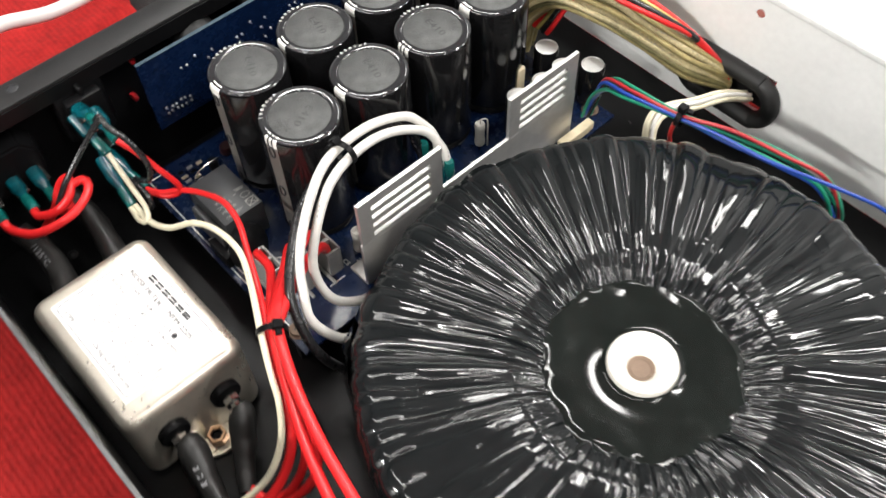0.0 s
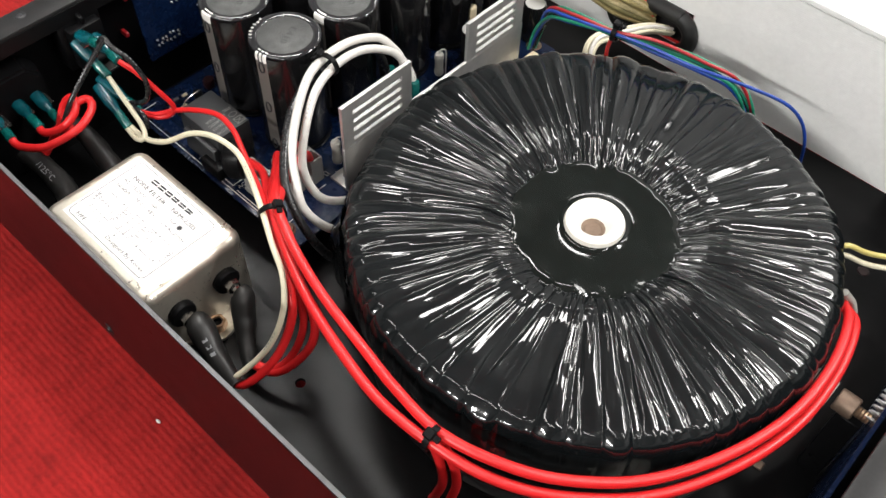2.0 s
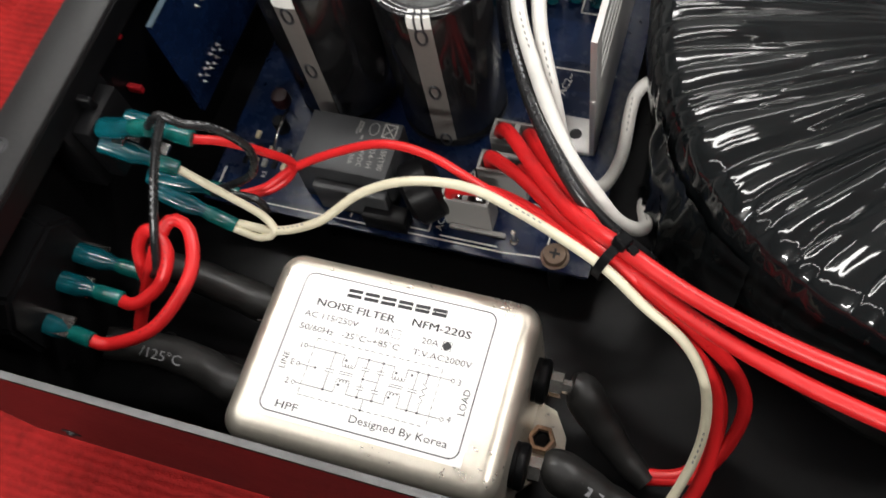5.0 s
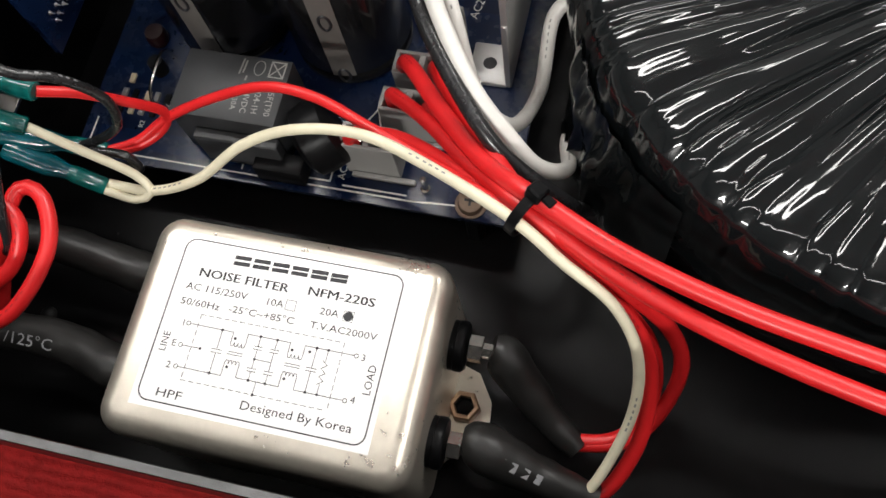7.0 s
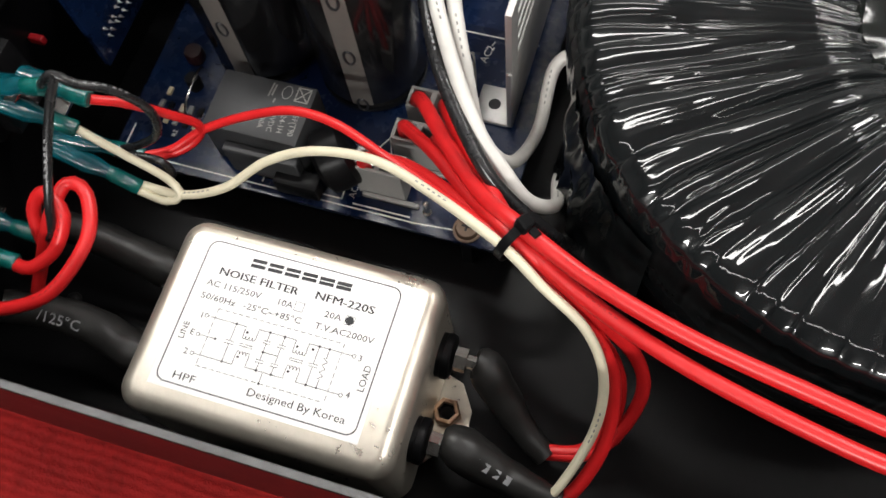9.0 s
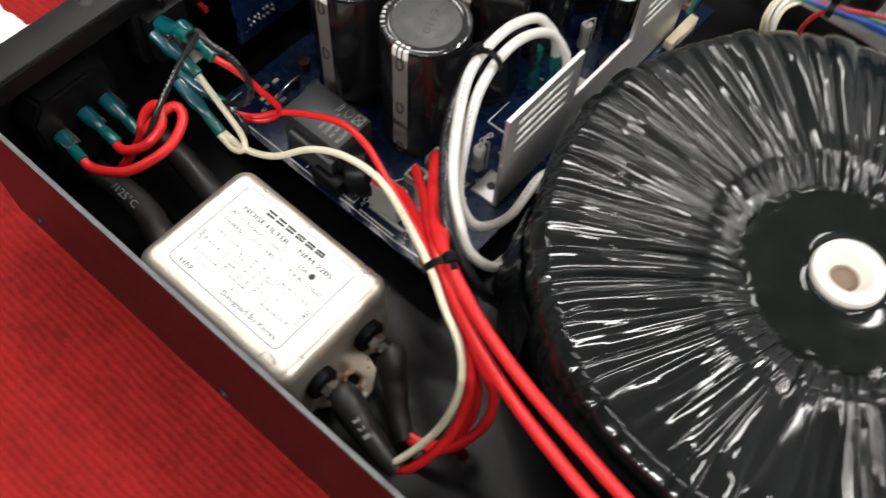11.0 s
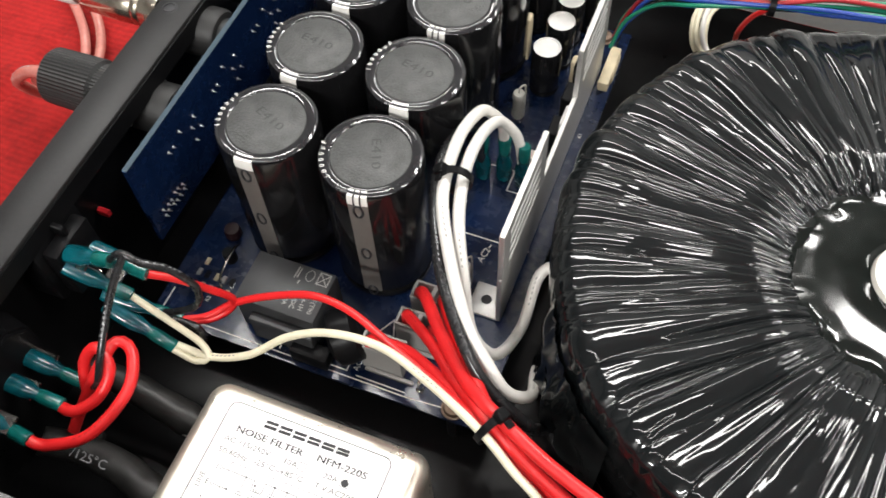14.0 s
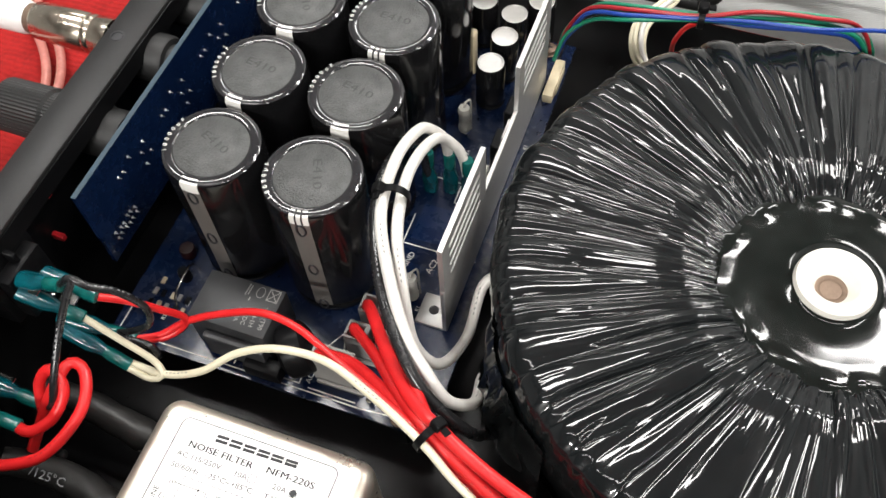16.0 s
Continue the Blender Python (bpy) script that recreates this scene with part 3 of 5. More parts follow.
        v.co.z += 0.9 * max(0, q.xy.length - 28) / 6 * (0.35 + noise.noise(Vector((q.x / 6.0, q.y / 6.0, 3.2))))
        rim = max(0, min(1, (q.xy.length - 26) / 5))
        k = 1 + 0.07 * rim * noise.noise(Vector((q.x / 7, q.y / 7, 5.0)))
        v.co.x, v.co.y = q.x * k, q.y * k
    part("resin_filling", bm, EPOXY, tor, "glossy black potting resin")
    bush = lathe([(4.9, 58), (4.9, 69.6), (5.4, 70.6), (6.4, 71.8), (7.0, 73.2), (7.6, 74.4), (8.6, 75.2), (10.6, 75.4), (12.0, 74.8), (12.6, 73.0), (12.6, 58), (4.9, 58)], 48)
    b = part("bushing", bush, NYLON, tor, "white nylon bushing with a countersunk hole")
    part("bolt_hole", lathe([(0, 69.2), (3.4, 69.2), (4.0, 69.7), (5.0, 69.8), (5.0, 60)], 24), BRASS_DULL, b, "dull brass deep in the hole of the bushing")
    # loose folded end of the film where the leads come out
    own = bmesh.new()
    grid = []
    rows, cols = 26, 40
    for i in range(rows + 1):
        line = []
        for k in range(cols + 1):
            a = radians(193 + 34 * k / cols)
            zz = 4 + 54 * i / rows
            bulge = 8 * math.sin(math.pi * k / cols) * (0.4 + 0.6 * math.sin(math.pi * min(1, i / rows * 1.1)))
            crease = 5.0 * abs(noise.noise(Vector((k / 7.0, i / 13.0, 2.0)))) - 3.0 * abs(noise.noise(Vector((k / 3.4, i / 9.0, 9.0))))
            rad = 103 + bulge + crease * math.sin(math.pi * k / cols)
            line.append(own.verts.new((rad * math.cos(a), rad * math.sin(a), zz)))
        grid.append(line)
    for i in range(rows):
        for k in range(cols):
            own.faces.new((grid[i][k], grid[i][k + 1], grid[i + 1][k + 1], grid[i + 1][k]))
    part("film_flap", own, FILM, tor, "loose crumpled end of the black film", sharp=70)


# ---- noise filter ----
def build_filter():
    f = thing("noise_filter", (110.5, 92, 0), "nickel-plated noise filter can with a white printed label", "filter")
    o = Matrix.Translation((-110.5, -92, 0))

    def p(name, bm, m, label="", parent=None, smooth=True):
        bm.transform(o)
        return part(name, bm, m, parent or f, label, smooth=smooth)

    can = bmesh.new()
    bmesh.ops.create_cube(can, size=1)
    can.transform(Matrix.Translation((110.6, 91.9, 24)) @ Matrix.Diagonal((75.6, 54.4, 42, 1)))
    up = [e for e in can.edges if abs(e.verts[0].co.z - e.verts[1].co.z) > 1]
    bmesh.ops.bevel(can, geom=up, offset=6.5, segments=6, profile=0.5, affect="EDGES")
    top = [e for e in can.edges if e.verts[0].co.z > 44 and e.verts[1].co.z > 44]
    bmesh.ops.bevel(can, geom=top, offset=4.8, segments=7, profile=0.5, affect="EDGES")
    p("can", can, CHAMPAGNE, "drawn metal can with rounded edges")
    for side, x0, x1 in ((1, 144, 160), (-1, 61, 77)):
        xs = 152 if side > 0 else 69
        tab = bmesh.new()
        shape = [(x0 if side > 0 else x1, 106), (xs + 2 * side, 103), (xs + 6.5 * side, 96), (xs + 7 * side, 91), (xs + 5 * side, 87), (x0 if side > 0 else x1, 72)]
        lo = [tab.verts.new((x, y, 0.4)) for x, y in shape]
        hi = [tab.verts.new((x, y, 2.4)) for x, y in shape]
        tab.faces.new(hi)
        tab.faces.new(lo[::-1])
        for k in range(len(shape)):
            tab.faces.new((lo[k], lo[(k + 1) % len(shape)], hi[(k + 1) % len(shape)], hi[k]))
        bmesh.ops.recalc_face_normals(tab, faces=tab.faces[:])
        t = p("mounting_tab", tab, CHAMPAGNE, smooth=False)
        nut = lathe([(2.6, 0.6), (4.3, 0.6), (4.3, 4.6), (3.9, 5.2), (2.9, 5.2), (2.6, 4.8)], 6, at=(xs, 93, 1.8), closed=True)
        p("nut", nut, COPPERY, "coppery hexagon nut", t, smooth=False)
        # black colour inside the nut paints the dark of its open hole
        p("screw_end", lathe([(0, 2.5), (2.5, 2.5), (2.6, 5.4), (2.2, 5.6), (1.9, 4.4), (0, 4.2)], 16, at=(xs, 93, 0)), BLACK_PLASTIC, "black fill standing for the dark hole of the nut", t)
        for y in (104, 80):
            xb = 147 if side > 0 else 74
            ins = lathe([(0, 0), (6.4, 0), (6.2, 2.6), (6.4, 2.8), (6.4, 4.4), (5.9, 5.0), (0, 5.6)], 24)
            ins.transform(Matrix.Translation((xb, y, 26)) @ pose(0, 0, 0, 0, 90 * side, 0))
            i = p("insulator", ins, BLACK_PLASTIC, "black plastic stud insulator")
            nt = lathe([(0, 5.8), (3.5, 5.8), (3.5, 9.0), (2.0, 9.2), (1.9, 13), (0, 13)], 6)
            nt.transform(Matrix.Translation((xb, y, 26)) @ pose(0, 0, 0, 0, 90 * side, 0))
            p("stud_nut", nt, STEEL, "bright stud and nut", i, smooth=False)
    # the label: white film with printing
    lx0, lx1, ly0, ly1, z = 82.4, 137.0, 73.4, 113.2, 45.0
    lab = box(lx0 - 1.5, lx1 + 1.5, ly0 - 1.5, ly1 + 1.5, z, z + 0.08)
    label = p("label", lab, LABEL_WHITE, "white label with black print", smooth=False)
    z += 0.08
    pr = bmesh.new()
    # frame with rounded corners
    cs, rr = [], 2.6
    for cx, cy, a0 in ((lx1 - rr, ly1 - rr, 0), (lx0 + rr, ly1 - rr, 90), (lx0 + rr, ly0 + rr, 180), (lx1 - rr, ly0 + rr, 270)):
        cs += [(cx + rr * math.cos(radians(a0 + 15 * k)), cy + rr * math.sin(radians(a0 + 15 * k))) for k in range(7)]
    strokes([(*cs[k], *cs[(k + 1) % len(cs)]) for k in range(len(cs))], z, 0.32, 0.03, pr)
    # maker's mark as plain blocks
    for k in range(6):
        x = 95.4 + 4.85 * k
        strokes([(x + 0.5, 109.0 + 0.07 * k, x + 3.6, 109.1 + 0.07 * k), (x + 0.5, 110.5, x + 3.6, 110.6)], z, 1.0, 0.03, pr)
    W = [("NOISE FILTER", 3.0, 87.6, 105.2, 22.5), ("NFM-220S", 3.0, 115.0, 105.6, 16.2), ("AC 115/250V", 2.4, 85.6, 101.4, 15.6), ("10A", 2.4, 105.8, 101.2, 4.0),
         ("20A", 2.4, 119.2, 101.4, 4.6), ("50/60Hz", 2.4, 85.4, 97.6, 9.8), ("-25\u00b0C~+85\u00b0C", 2.4, 97.6, 97.8, 16.2), ("T.V.AC2000V", 2.4, 117.8, 97.8, 16.2),
         ("HPF", 2.8, 86.6, 75.6, 6.2), ("Designed By Korea", 2.9, 107.0, 76.6, 26.4), ("1", 2.3, 87.4, 92.4, 0), ("E", 2.3, 86.6, 87.4, 0), ("2", 2.3, 87.0, 82.2, 0),
         ("3", 2.3, 131.6, 92.6, 0), ("4", 2.3, 131.6, 82.8, 0)]
    for text, size, tx, ty, wide in W:
        letters(text, size, tx, ty, z + 0.02, 0, 0.01, "LEFT", pr, width=wide)
        if size > 2.95:
            letters(text, size, tx + 0.16, ty, z + 0.03, 0, 0.01, "LEFT", pr, width=wide)
    letters("LINE", 2.4, 84.9, 87.4, z + 0.02, 90, 0.01, "CENTER", pr)
    letters("LOAD", 2.6, 134.9, 88.0, z + 0.02, 90, 0.01, "CENTER", pr)
    # tick boxes
    for bx in (110.9, 125.0):
        strokes([(bx, 100.2, bx + 2.4, 100.2), (bx + 2.4, 100.2, bx + 2.4, 102.6), (bx + 2.4, 102.6, bx, 102.6), (bx, 102.6, bx, 100.2)], z, 0.12, 0.03, pr)
    dots([(126.2, 101.4)], z, 1.15, 0.04, 14, pr)
    # circuit diagram: input side, middle with two chokes, output side
    C = [(89.6, 92.6, 100.6, 92.6), (100.6, 92.6, 100.6, 90.2), (89.8, 82.2, 100.6, 82.2), (100.6, 82.2, 100.6, 85.2), (97.8, 92.6, 97.8, 87.9), (97.8, 87.1, 97.8, 82.2), (96.6, 87.9, 99.0, 87.9), (96.6, 87.1, 99.0, 87.1), (89.2, 87.3, 93.8, 87.3)]
    C += [(104.2, 90.2, 104.2, 92.8), (104.2, 92.8, 114.6, 92.8), (114.6, 92.8, 114.6, 90.2), (104.2, 85.2, 104.2, 82.4), (104.2, 82.4, 114.6, 82.4), (114.6, 82.4, 114.6, 85.2), (107.3, 87.4, 111.4, 87.4), (109.2, 82.4, 109.2, 79.4)]
    for x in (107.3, 111.4):
        C += [(x, 92.8, x, 90.4), (x - 1, 90.4, x + 1, 90.4), (x - 1, 89.7, x + 1, 89.7), (x, 89.7, x, 85.2), (x - 1, 85.2, x + 1, 85.2), (x - 1, 84.5, x + 1, 84.5), (x, 84.5, x, 82.4)]
    C += [(118.2, 90.2, 118.2, 92.8), (118.2, 92.8, 130.0, 92.8), (118.2, 85.2, 118.2, 82.4), (118.2, 82.4, 130.0, 82.4), (121.0, 92.8, 121.0, 88.0), (119.8, 88.0, 122.2, 88.0), (119.8, 87.3, 122.2, 87.3), (121.0, 87.3, 121.0, 82.4), (123.8, 92.8, 123.8, 90.2), (123.8, 84.7, 123.8, 82.4)]
    for x0 in (100.6, 114.6):
        for k in range(4):
            x = x0 + 0.9 * k
            C += [(x, 90.2, x + 0.2, 89.4), (x + 0.2, 89.4, x + 0.7, 89.4), (x + 0.7, 89.4, x + 0.9, 90.2), (x, 85.2, x + 0.2, 86.0), (x + 0.2, 86.0, x + 0.7, 86.0), (x + 0.7, 86.0, x + 0.9, 85.2)]
        C += [(x0, 88.0, x0 + 3.6, 88.0), (x0, 87.4, x0 + 3.6, 87.4)]
    for k in range(6):
        C.append((123.8 + (0.6 if k % 2 else -0.6), 90.2 - k * 0.92, 123.8 + (-0.6 if k % 2 else 0.6), 90.2 - (k + 1) * 0.92))
    for k in range(18):
        C += [(91.6 + k * 1.95, 95.2, 92.7 + k * 1.95, 95.2), (91.6 + k * 1.95, 79.4, 92.7 + k * 1.95, 79.4)]
    for k in range(8):
        C += [(91.6, 95.2 - k * 2.0, 91.6, 94.1 - k * 2.0), (127.0, 95.2 - k * 2.0, 127.0, 94.1 - k * 2.0)]
    for x, y in ((130.4, 92.8), (130.4, 82.4), (89.2, 92.6), (88.9, 87.3), (89.4, 82.2)):
        hoop = [(x + 0.5 * math.cos(math.pi * k / 4), y + 0.5 * math.sin(math.pi * k / 4)) for k in range(9)]
        C += [(*a, *b) for a, b in zip(hoop, hoop[1:])]
    strokes(C, z, 0.15, 0.03, pr)
    dots([(97.8, 92.6), (97.8, 82.2), (93.8, 87.3), (101.4, 91.2), (101.4, 84.4), (107.3, 92.8), (111.4, 92.8), (107.3, 87.4), (107.3, 82.4), (111.4, 82.4), (109.2, 79.4), (115.4, 91.2), (115.4, 84.4), (119.6, 91.6), (121.0, 92.8), (123.8, 92.8), (121.0, 82.4), (123.8, 82.4)], z, 0.36, 0.04, 8, pr)
    tagged(p("printing", pr, PRINT_HOLE_BLACK, "black printed words and circuit diagram", label, smooth=False), kind="stuff")
    # print on one sleeve
    p("sleeve_print", letters("/125\u00b0C", 4.4, 0, 0, 0, 0, 0.02, matrix=Matrix.Translation((43, 82.4, 32.2)) @ pose(0, 0, 0, 26, 10, 1)), PRINT_GREY, "faint grey print on a sleeve", smooth=False)
    # shrink-sleeved leads on the studs
    sleeves = (
        (5.6, 0.50, [(158.5, 105, 27), (161, 104.5, 26), (163, 102.5, 24), (169, 97.5, 18), (176, 92, 13), (183, 87.5, 11)]),
        (6.3, 0.52, [(156.5, 81.5, 27), (159, 81.5, 27), (163, 80.5, 25), (172, 78.5, 21), (181, 77, 18), (189, 76, 16)]),
        (5.7, 0.25, [(72, 105, 26), (62, 107, 27), (51, 108.5, 28), (38, 110, 30), (26, 108, 36)]),
        (5.9, 0.25, [(72, 80, 26), (62, 82, 25), (50, 85, 25), (37, 85, 28), (26, 82, 34)]),
    )
    for k, (r, taper, pts) in enumerate(sleeves):
        def swell(t, k=k, taper=taper):
            soft = 0.55 + 0.45 * min(1, t / 0.16) ** 0.6
            return soft * (1.0 - taper * max(0, t - 0.15) + 0.018 * math.sin(17 * t + 2 * k) + 0.012 * math.sin(31 * t + k))
        sh = tube(pts, r, 18, 1.2, r_of=swell)
        for v in sh.verts:
            v.co += 0.35 * Vector((noise.noise(v.co / 6), noise.noise(v.co / 6 + Vector((9, 0, 0))), noise.noise(v.co / 6 + Vector((0, 7, 0)))))
        p("shrink_sleeve", sh, SHRINK, "black heat-shrink sleeve over the lead")
    # worn marks printed along the lower load sleeve, as plain bars
    marks = bmesh.new()
    for k in range(4):
        mark = box(-0.8, 0.8, -1.2, 1.2, 0, 0.06)
        f0 = k / 3
        mark.transform(Matrix.Translation((166 + 9 * f0, 78.2 - 1.6 * f0, 29.4 - 4.6 * f0)) @ pose(0, 0, 0, 18, 22, -12))
        join(marks, mark)
    p("sleeve_mark", marks, PRINT_GREY, "faint grey printed marks on a sleeve", smooth=False)


# ---- boards ----
def build_boards():
    pcb = thing("power_supply_board", (90, 235, 18.4), "dark blue power supply circuit board on standoffs", "circuit board")
    o = Matrix.Translation((-90, -235, -18.4))

    def p(name, bm, m, label="", parent=None, smooth=True):
        bm.transform(o)
        return part(name, bm, m, parent or pcb, label, smooth=smooth)

    board = p("board", box(27, 155, 139.5, 334, 18.4, 20), PCB, "blue board with white print", smooth=False)
    sp = strokes([(30, 142, 128, 142), (128, 142, 141, 143), (141, 143, 141, 150), (30, 142, 30, 152), (78, 143.5, 78, 152), (78, 152, 86, 152), (95, 144, 95, 153), (95, 144, 104, 144), (104, 144, 104, 153), (95, 153, 104, 153),
                  (106, 157, 112, 168), (112, 168, 116, 157), (116, 157, 106, 157), (108, 143.4, 126, 143.4), (136, 168, 136, 176), (118, 212, 148, 212), (118, 212, 118, 226), (131, 236, 131, 246), (118, 246, 131, 246), (131, 236, 145, 236)], 20.0, 0.5, 0.05)
    letters("GND", 3.4, 123, 205, 20.06, 80, 0.02, bm=sp)
    letters("AC2~", 3.6, 133, 206, 20.06, 80, 0.02, bm=sp)
    letters("C5", 3.2, 131, 181, 20.06, 0, 0.02, bm=sp)
    letters("AC", 3.0, 107, 147, 20.06, 90, 0.02, bm=sp)
    for x, y, t in ((128, 262, "R4"), (134, 186, "R1"), (50, 160, "C8"), (44, 152, "R2"), (150, 300, "J2"), (150, 272, "K1")):
        letters(t, 2.2, x, y, 20.06, 90, 0.02, bm=sp)
    tagged(p("silk_screen", sp, PRINT_WHITE, "white printed lines and letters", board, smooth=False), kind="stuff")
    for c in ((32, 76, 144, 150), (118, 148, 190, 204), (120, 146, 215, 232), (116, 146, 248, 258)):
        p("copper_area", box(*c, 20, 20.05), PCB_TRACE, "lighter blue over copper", board, smooth=False)
    for x, y in ((144, 144), (144, 328), (33, 328)):
        s = lathe([(3.4, 0.2), (4.4, 0.2), (4.4, 0.6), (3.6, 0.7), (3.2, 2.2), (1.6, 2.7), (0, 2.7)], 24, at=(x, y, 20))
        sc = p("screw", s, BRASS_DULL, "dull cross-head screw")
        # raised black bars paint the dark of the cross slot
        cr = box(x - 1.6, x + 1.6, y - 0.35, y + 0.35, 22.4, 22.78)
        cr = box(x - 0.35, x + 0.35, y - 1.6, y + 1.6, 22.4, 22.78, bm=cr)
        p("screw_slot", cr, PRINT_HOLE_BLACK, "", sc, smooth=False)
        p("standoff", lathe([(0, 0), (3, 0), (3, 18.4), (0, 18.4)], 6, at=(x, y, 0)), BLACK_PLASTIC, smooth=False)
    # small surface parts near the rear corner
    random.seed(3)
    for k in range(11):
        x, y = 36 + 3.4 * (k % 5) + random.uniform(-0.4, 0.4), 156 + 5 * (k // 5)
        p("chip_resistor", box(x - 0.8, x + 0.8, y - 1.5, y + 1.5, 20, 20.9, 0.1, 1), (BLACK_PLASTIC, BEIGE_PART, GREY_PLASTIC)[k % 3])
    p("small_transistor", lathe([(0, 20), (2.4, 20), (2.4, 25), (2.2, 25.4), (0, 25.4)], 16, at=(44, 170, 0)), BLACK_PLASTIC)
    p("varnished_coil", lathe([(0, 20), (2.8, 20), (3.2, 21), (3.2, 24), (2.8, 25), (0, 25)], 20, at=(40, 180, 0)), TAPE_RED)
    p("bare_link", tube([(47, 157, 20), (47, 160, 27), (47, 172, 28), (47, 175, 20)], 0.5, 6), STEEL)
    # input board, upright behind the rear panel
    inp = thing("input_board", (30.0, 230, 47), "upright dark blue input circuit board behind the rear sockets", "circuit board")
    b2 = box(29.2, 30.8, 157, 300, 46, 85)
    b2.transform(Matrix.Translation((-30, -230, -47)))
    part("board", b2, PCB, inp, smooth=False)
    rim = box(29.1, 30.9, 157, 300, 85, 85.3)
    rim.transform(Matrix.Translation((-30, -230, -47)))
    part("board_edge", rim, PCB_EDGE, inp, "pale cut edge of the board", smooth=False)
    rng = random.Random(8)
    pin = None
    spots = []
    for cy in (184, 214, 244, 274):
        spots += [(cy - 8, 72), (cy - 5, 72), (cy, 75), (cy + 5, 70), (cy + 8, 73), (cy + 10, 66), (cy + 6, 63)]
    spots += [(163 + 2.5 * (k % 6), 53 + 3 * (k // 6)) for k in range(12)]
    for y, z in spots:
        if pin is None:
            pin = part("solder_joint", lathe([(0.7, 0), (0.5, 0.2), (0.25, 0.7), (0.15, 1.5), (0, 1.6)], 8, "X"), SOLDER, inp)
            ob = pin
        else:
            ob = new("solder_joint", pin.data)
            ob.parent = inp
        ob.location = (0.8 * MM, (y + rng.uniform(-0.6, 0.6) - 230) * MM, (z + rng.uniform(-0.6, 0.6) - 47) * MM)
    # rear sockets through the panel
    for y, z in ((194, 70), (229, 74), (262, 70), (294, 70)):
        bm = lathe([(0, 2), (9.6, 2), (9.8, 3), (9.8, 11), (9.2, 12), (9.2, 19), (8.4, 20.2), (6.4, 20.6), (6.4, 26), (0, 26)], 32, "X", (3, y, z))
        solo("binding_post", bm, RUBBER, "black plastic socket body behind the rear panel", "socket", "rear sockets")
    for y, z in ((163, 70), (158, 50)):
        bm = box(5, 10, y - 1.1, y + 1.1, z - 1.4, z + 1.4, 0.4, 1)
        solo("red_socket_tab", bm, RED_PLASTIC, "small red plastic tab of a rear socket", "socket", "red socket tabs")


# ---- capacitors ----
def build_capacitors():
    H, R = 63.0, 17.3
    cap = thing("filter_capacitor", (61.5, 192, 20), "tall black electrolytic capacitor with grey top and light stripe", "capacitor", "filter capacitors on the board")
    part("sleeve", lathe([(R - 0.6, 0), (R, 0.8), (R, 3.2), (R - 0.7, 4.2), (R, 5.4), (R, H - 1.6), (R - 0.5, H - 0.4)], 56), SLEEVE, cap, "glossy black plastic sleeve")
    part("rim", lathe([(R - 0.5, H - 0.4), (R - 1.2, H + 0.1), (R - 2.2, H + 0.28), (R - 3.6, H + 0.15), (R - 4.0, H + 0.0), (R - 4.3, H - 0.3)], 56), CAP_RIM, cap, "shiny rolled rim")
    disc = part("top_disc", lathe([(R - 4.3, H - 0.3), (R - 4.6, H - 0.05), (0, H - 0.05)], 56), CAP_TOP, cap, "matt grey top disc")
    # flat letters in darker grey, for the shade of the embossing
    part("stamp", letters("E410", 4.4, 0.5, 1.5, H - 0.03, -24, 0.05, width=12.0), STAMP_SHADE, disc, "stamped characters, their shade put in as darker grey", smooth=False)
    # stripe down the side, facing the side plate
    bm = bmesh.new()
    for k in range(9):
        a0, a1 = radians(-101 + 22 * k / 9), radians(-101 + 22 * (k + 1) / 9)
        ring = [(R + 0.12, 5), (R + 0.12, H - 1.6), (R - 0.4, H - 0.3), (R - 2.6, H + 0.34)]
        for (r0, z0), (r1, z1) in zip(ring, ring[1:]):
            bm.faces.new([bm.verts.new((r * math.cos(a), r * math.sin(a), z)) for r, z, a in ((r0, z0, a0), (r0, z0, a1), (r1, z1, a1), (r1, z1, a0))])
    bmesh.ops.remove_doubles(bm, verts=bm.verts[:], dist=0.001)
    stripe = part("stripe", bm, STRIPE_SHADED, cap, "polarity stripe, its grey holds the shade of the side")
    # white copy of the stripe's top end: the brighter light painted in
    mk = bmesh.new()
    for k in range(7):
        a0, a1 = radians(-101 + 22 * k / 7), radians(-101 + 22 * (k + 1) / 7)
        ring = [(R + 0.16, H - 4.2), (R + 0.16, H - 1.5), (R - 0.35, H - 0.2), (R - 2.6, H + 0.4)]
        for (r0, z0), (r1, z1) in zip(ring, ring[1:]):
            mk.faces.new([mk.verts.new((r * math.cos(a), r * math.sin(a), z)) for r, z, a in ((r0, z0, a0), (r0, z0, a1), (r1, z1, a1), (r1, z1, a0))])
    bmesh.ops.remove_doubles(mk, verts=mk.verts[:], dist=0.001)
    part("rim_mark", mk, PRINT_WHITE, cap, "top end of the stripe over the rim, lit tone in white")
    for z in (5.5, 30.5, 55.5):
        pts = []
        for k in range(17):
            t = 2 * math.pi * k / 16
            a = radians(-90) + 1.5 * math.cos(t) / R
            pts.append(((R + 0.2) * math.cos(a), (R + 0.2) * math.sin(a), z + 3.0 * math.sin(t)))
        part("minus_mark", tube(pts, 0.42, 6, 0.8), PRINT_HOLE_BLACK, stripe)
    # print round the rim
    pr = bmesh.new()
    text = "10000\u00b5F"
    for k, ch in enumerate(text):
        if ch == " ":
            continue
        a = radians(206 - 8.5 * k)
        m = Matrix.Translation(((R - 1.55) * math.cos(a), (R - 1.55) * math.sin(a), H + 0.27)) @ pose(0, 0, 0, 0, 0, math.degrees(a) - 90)
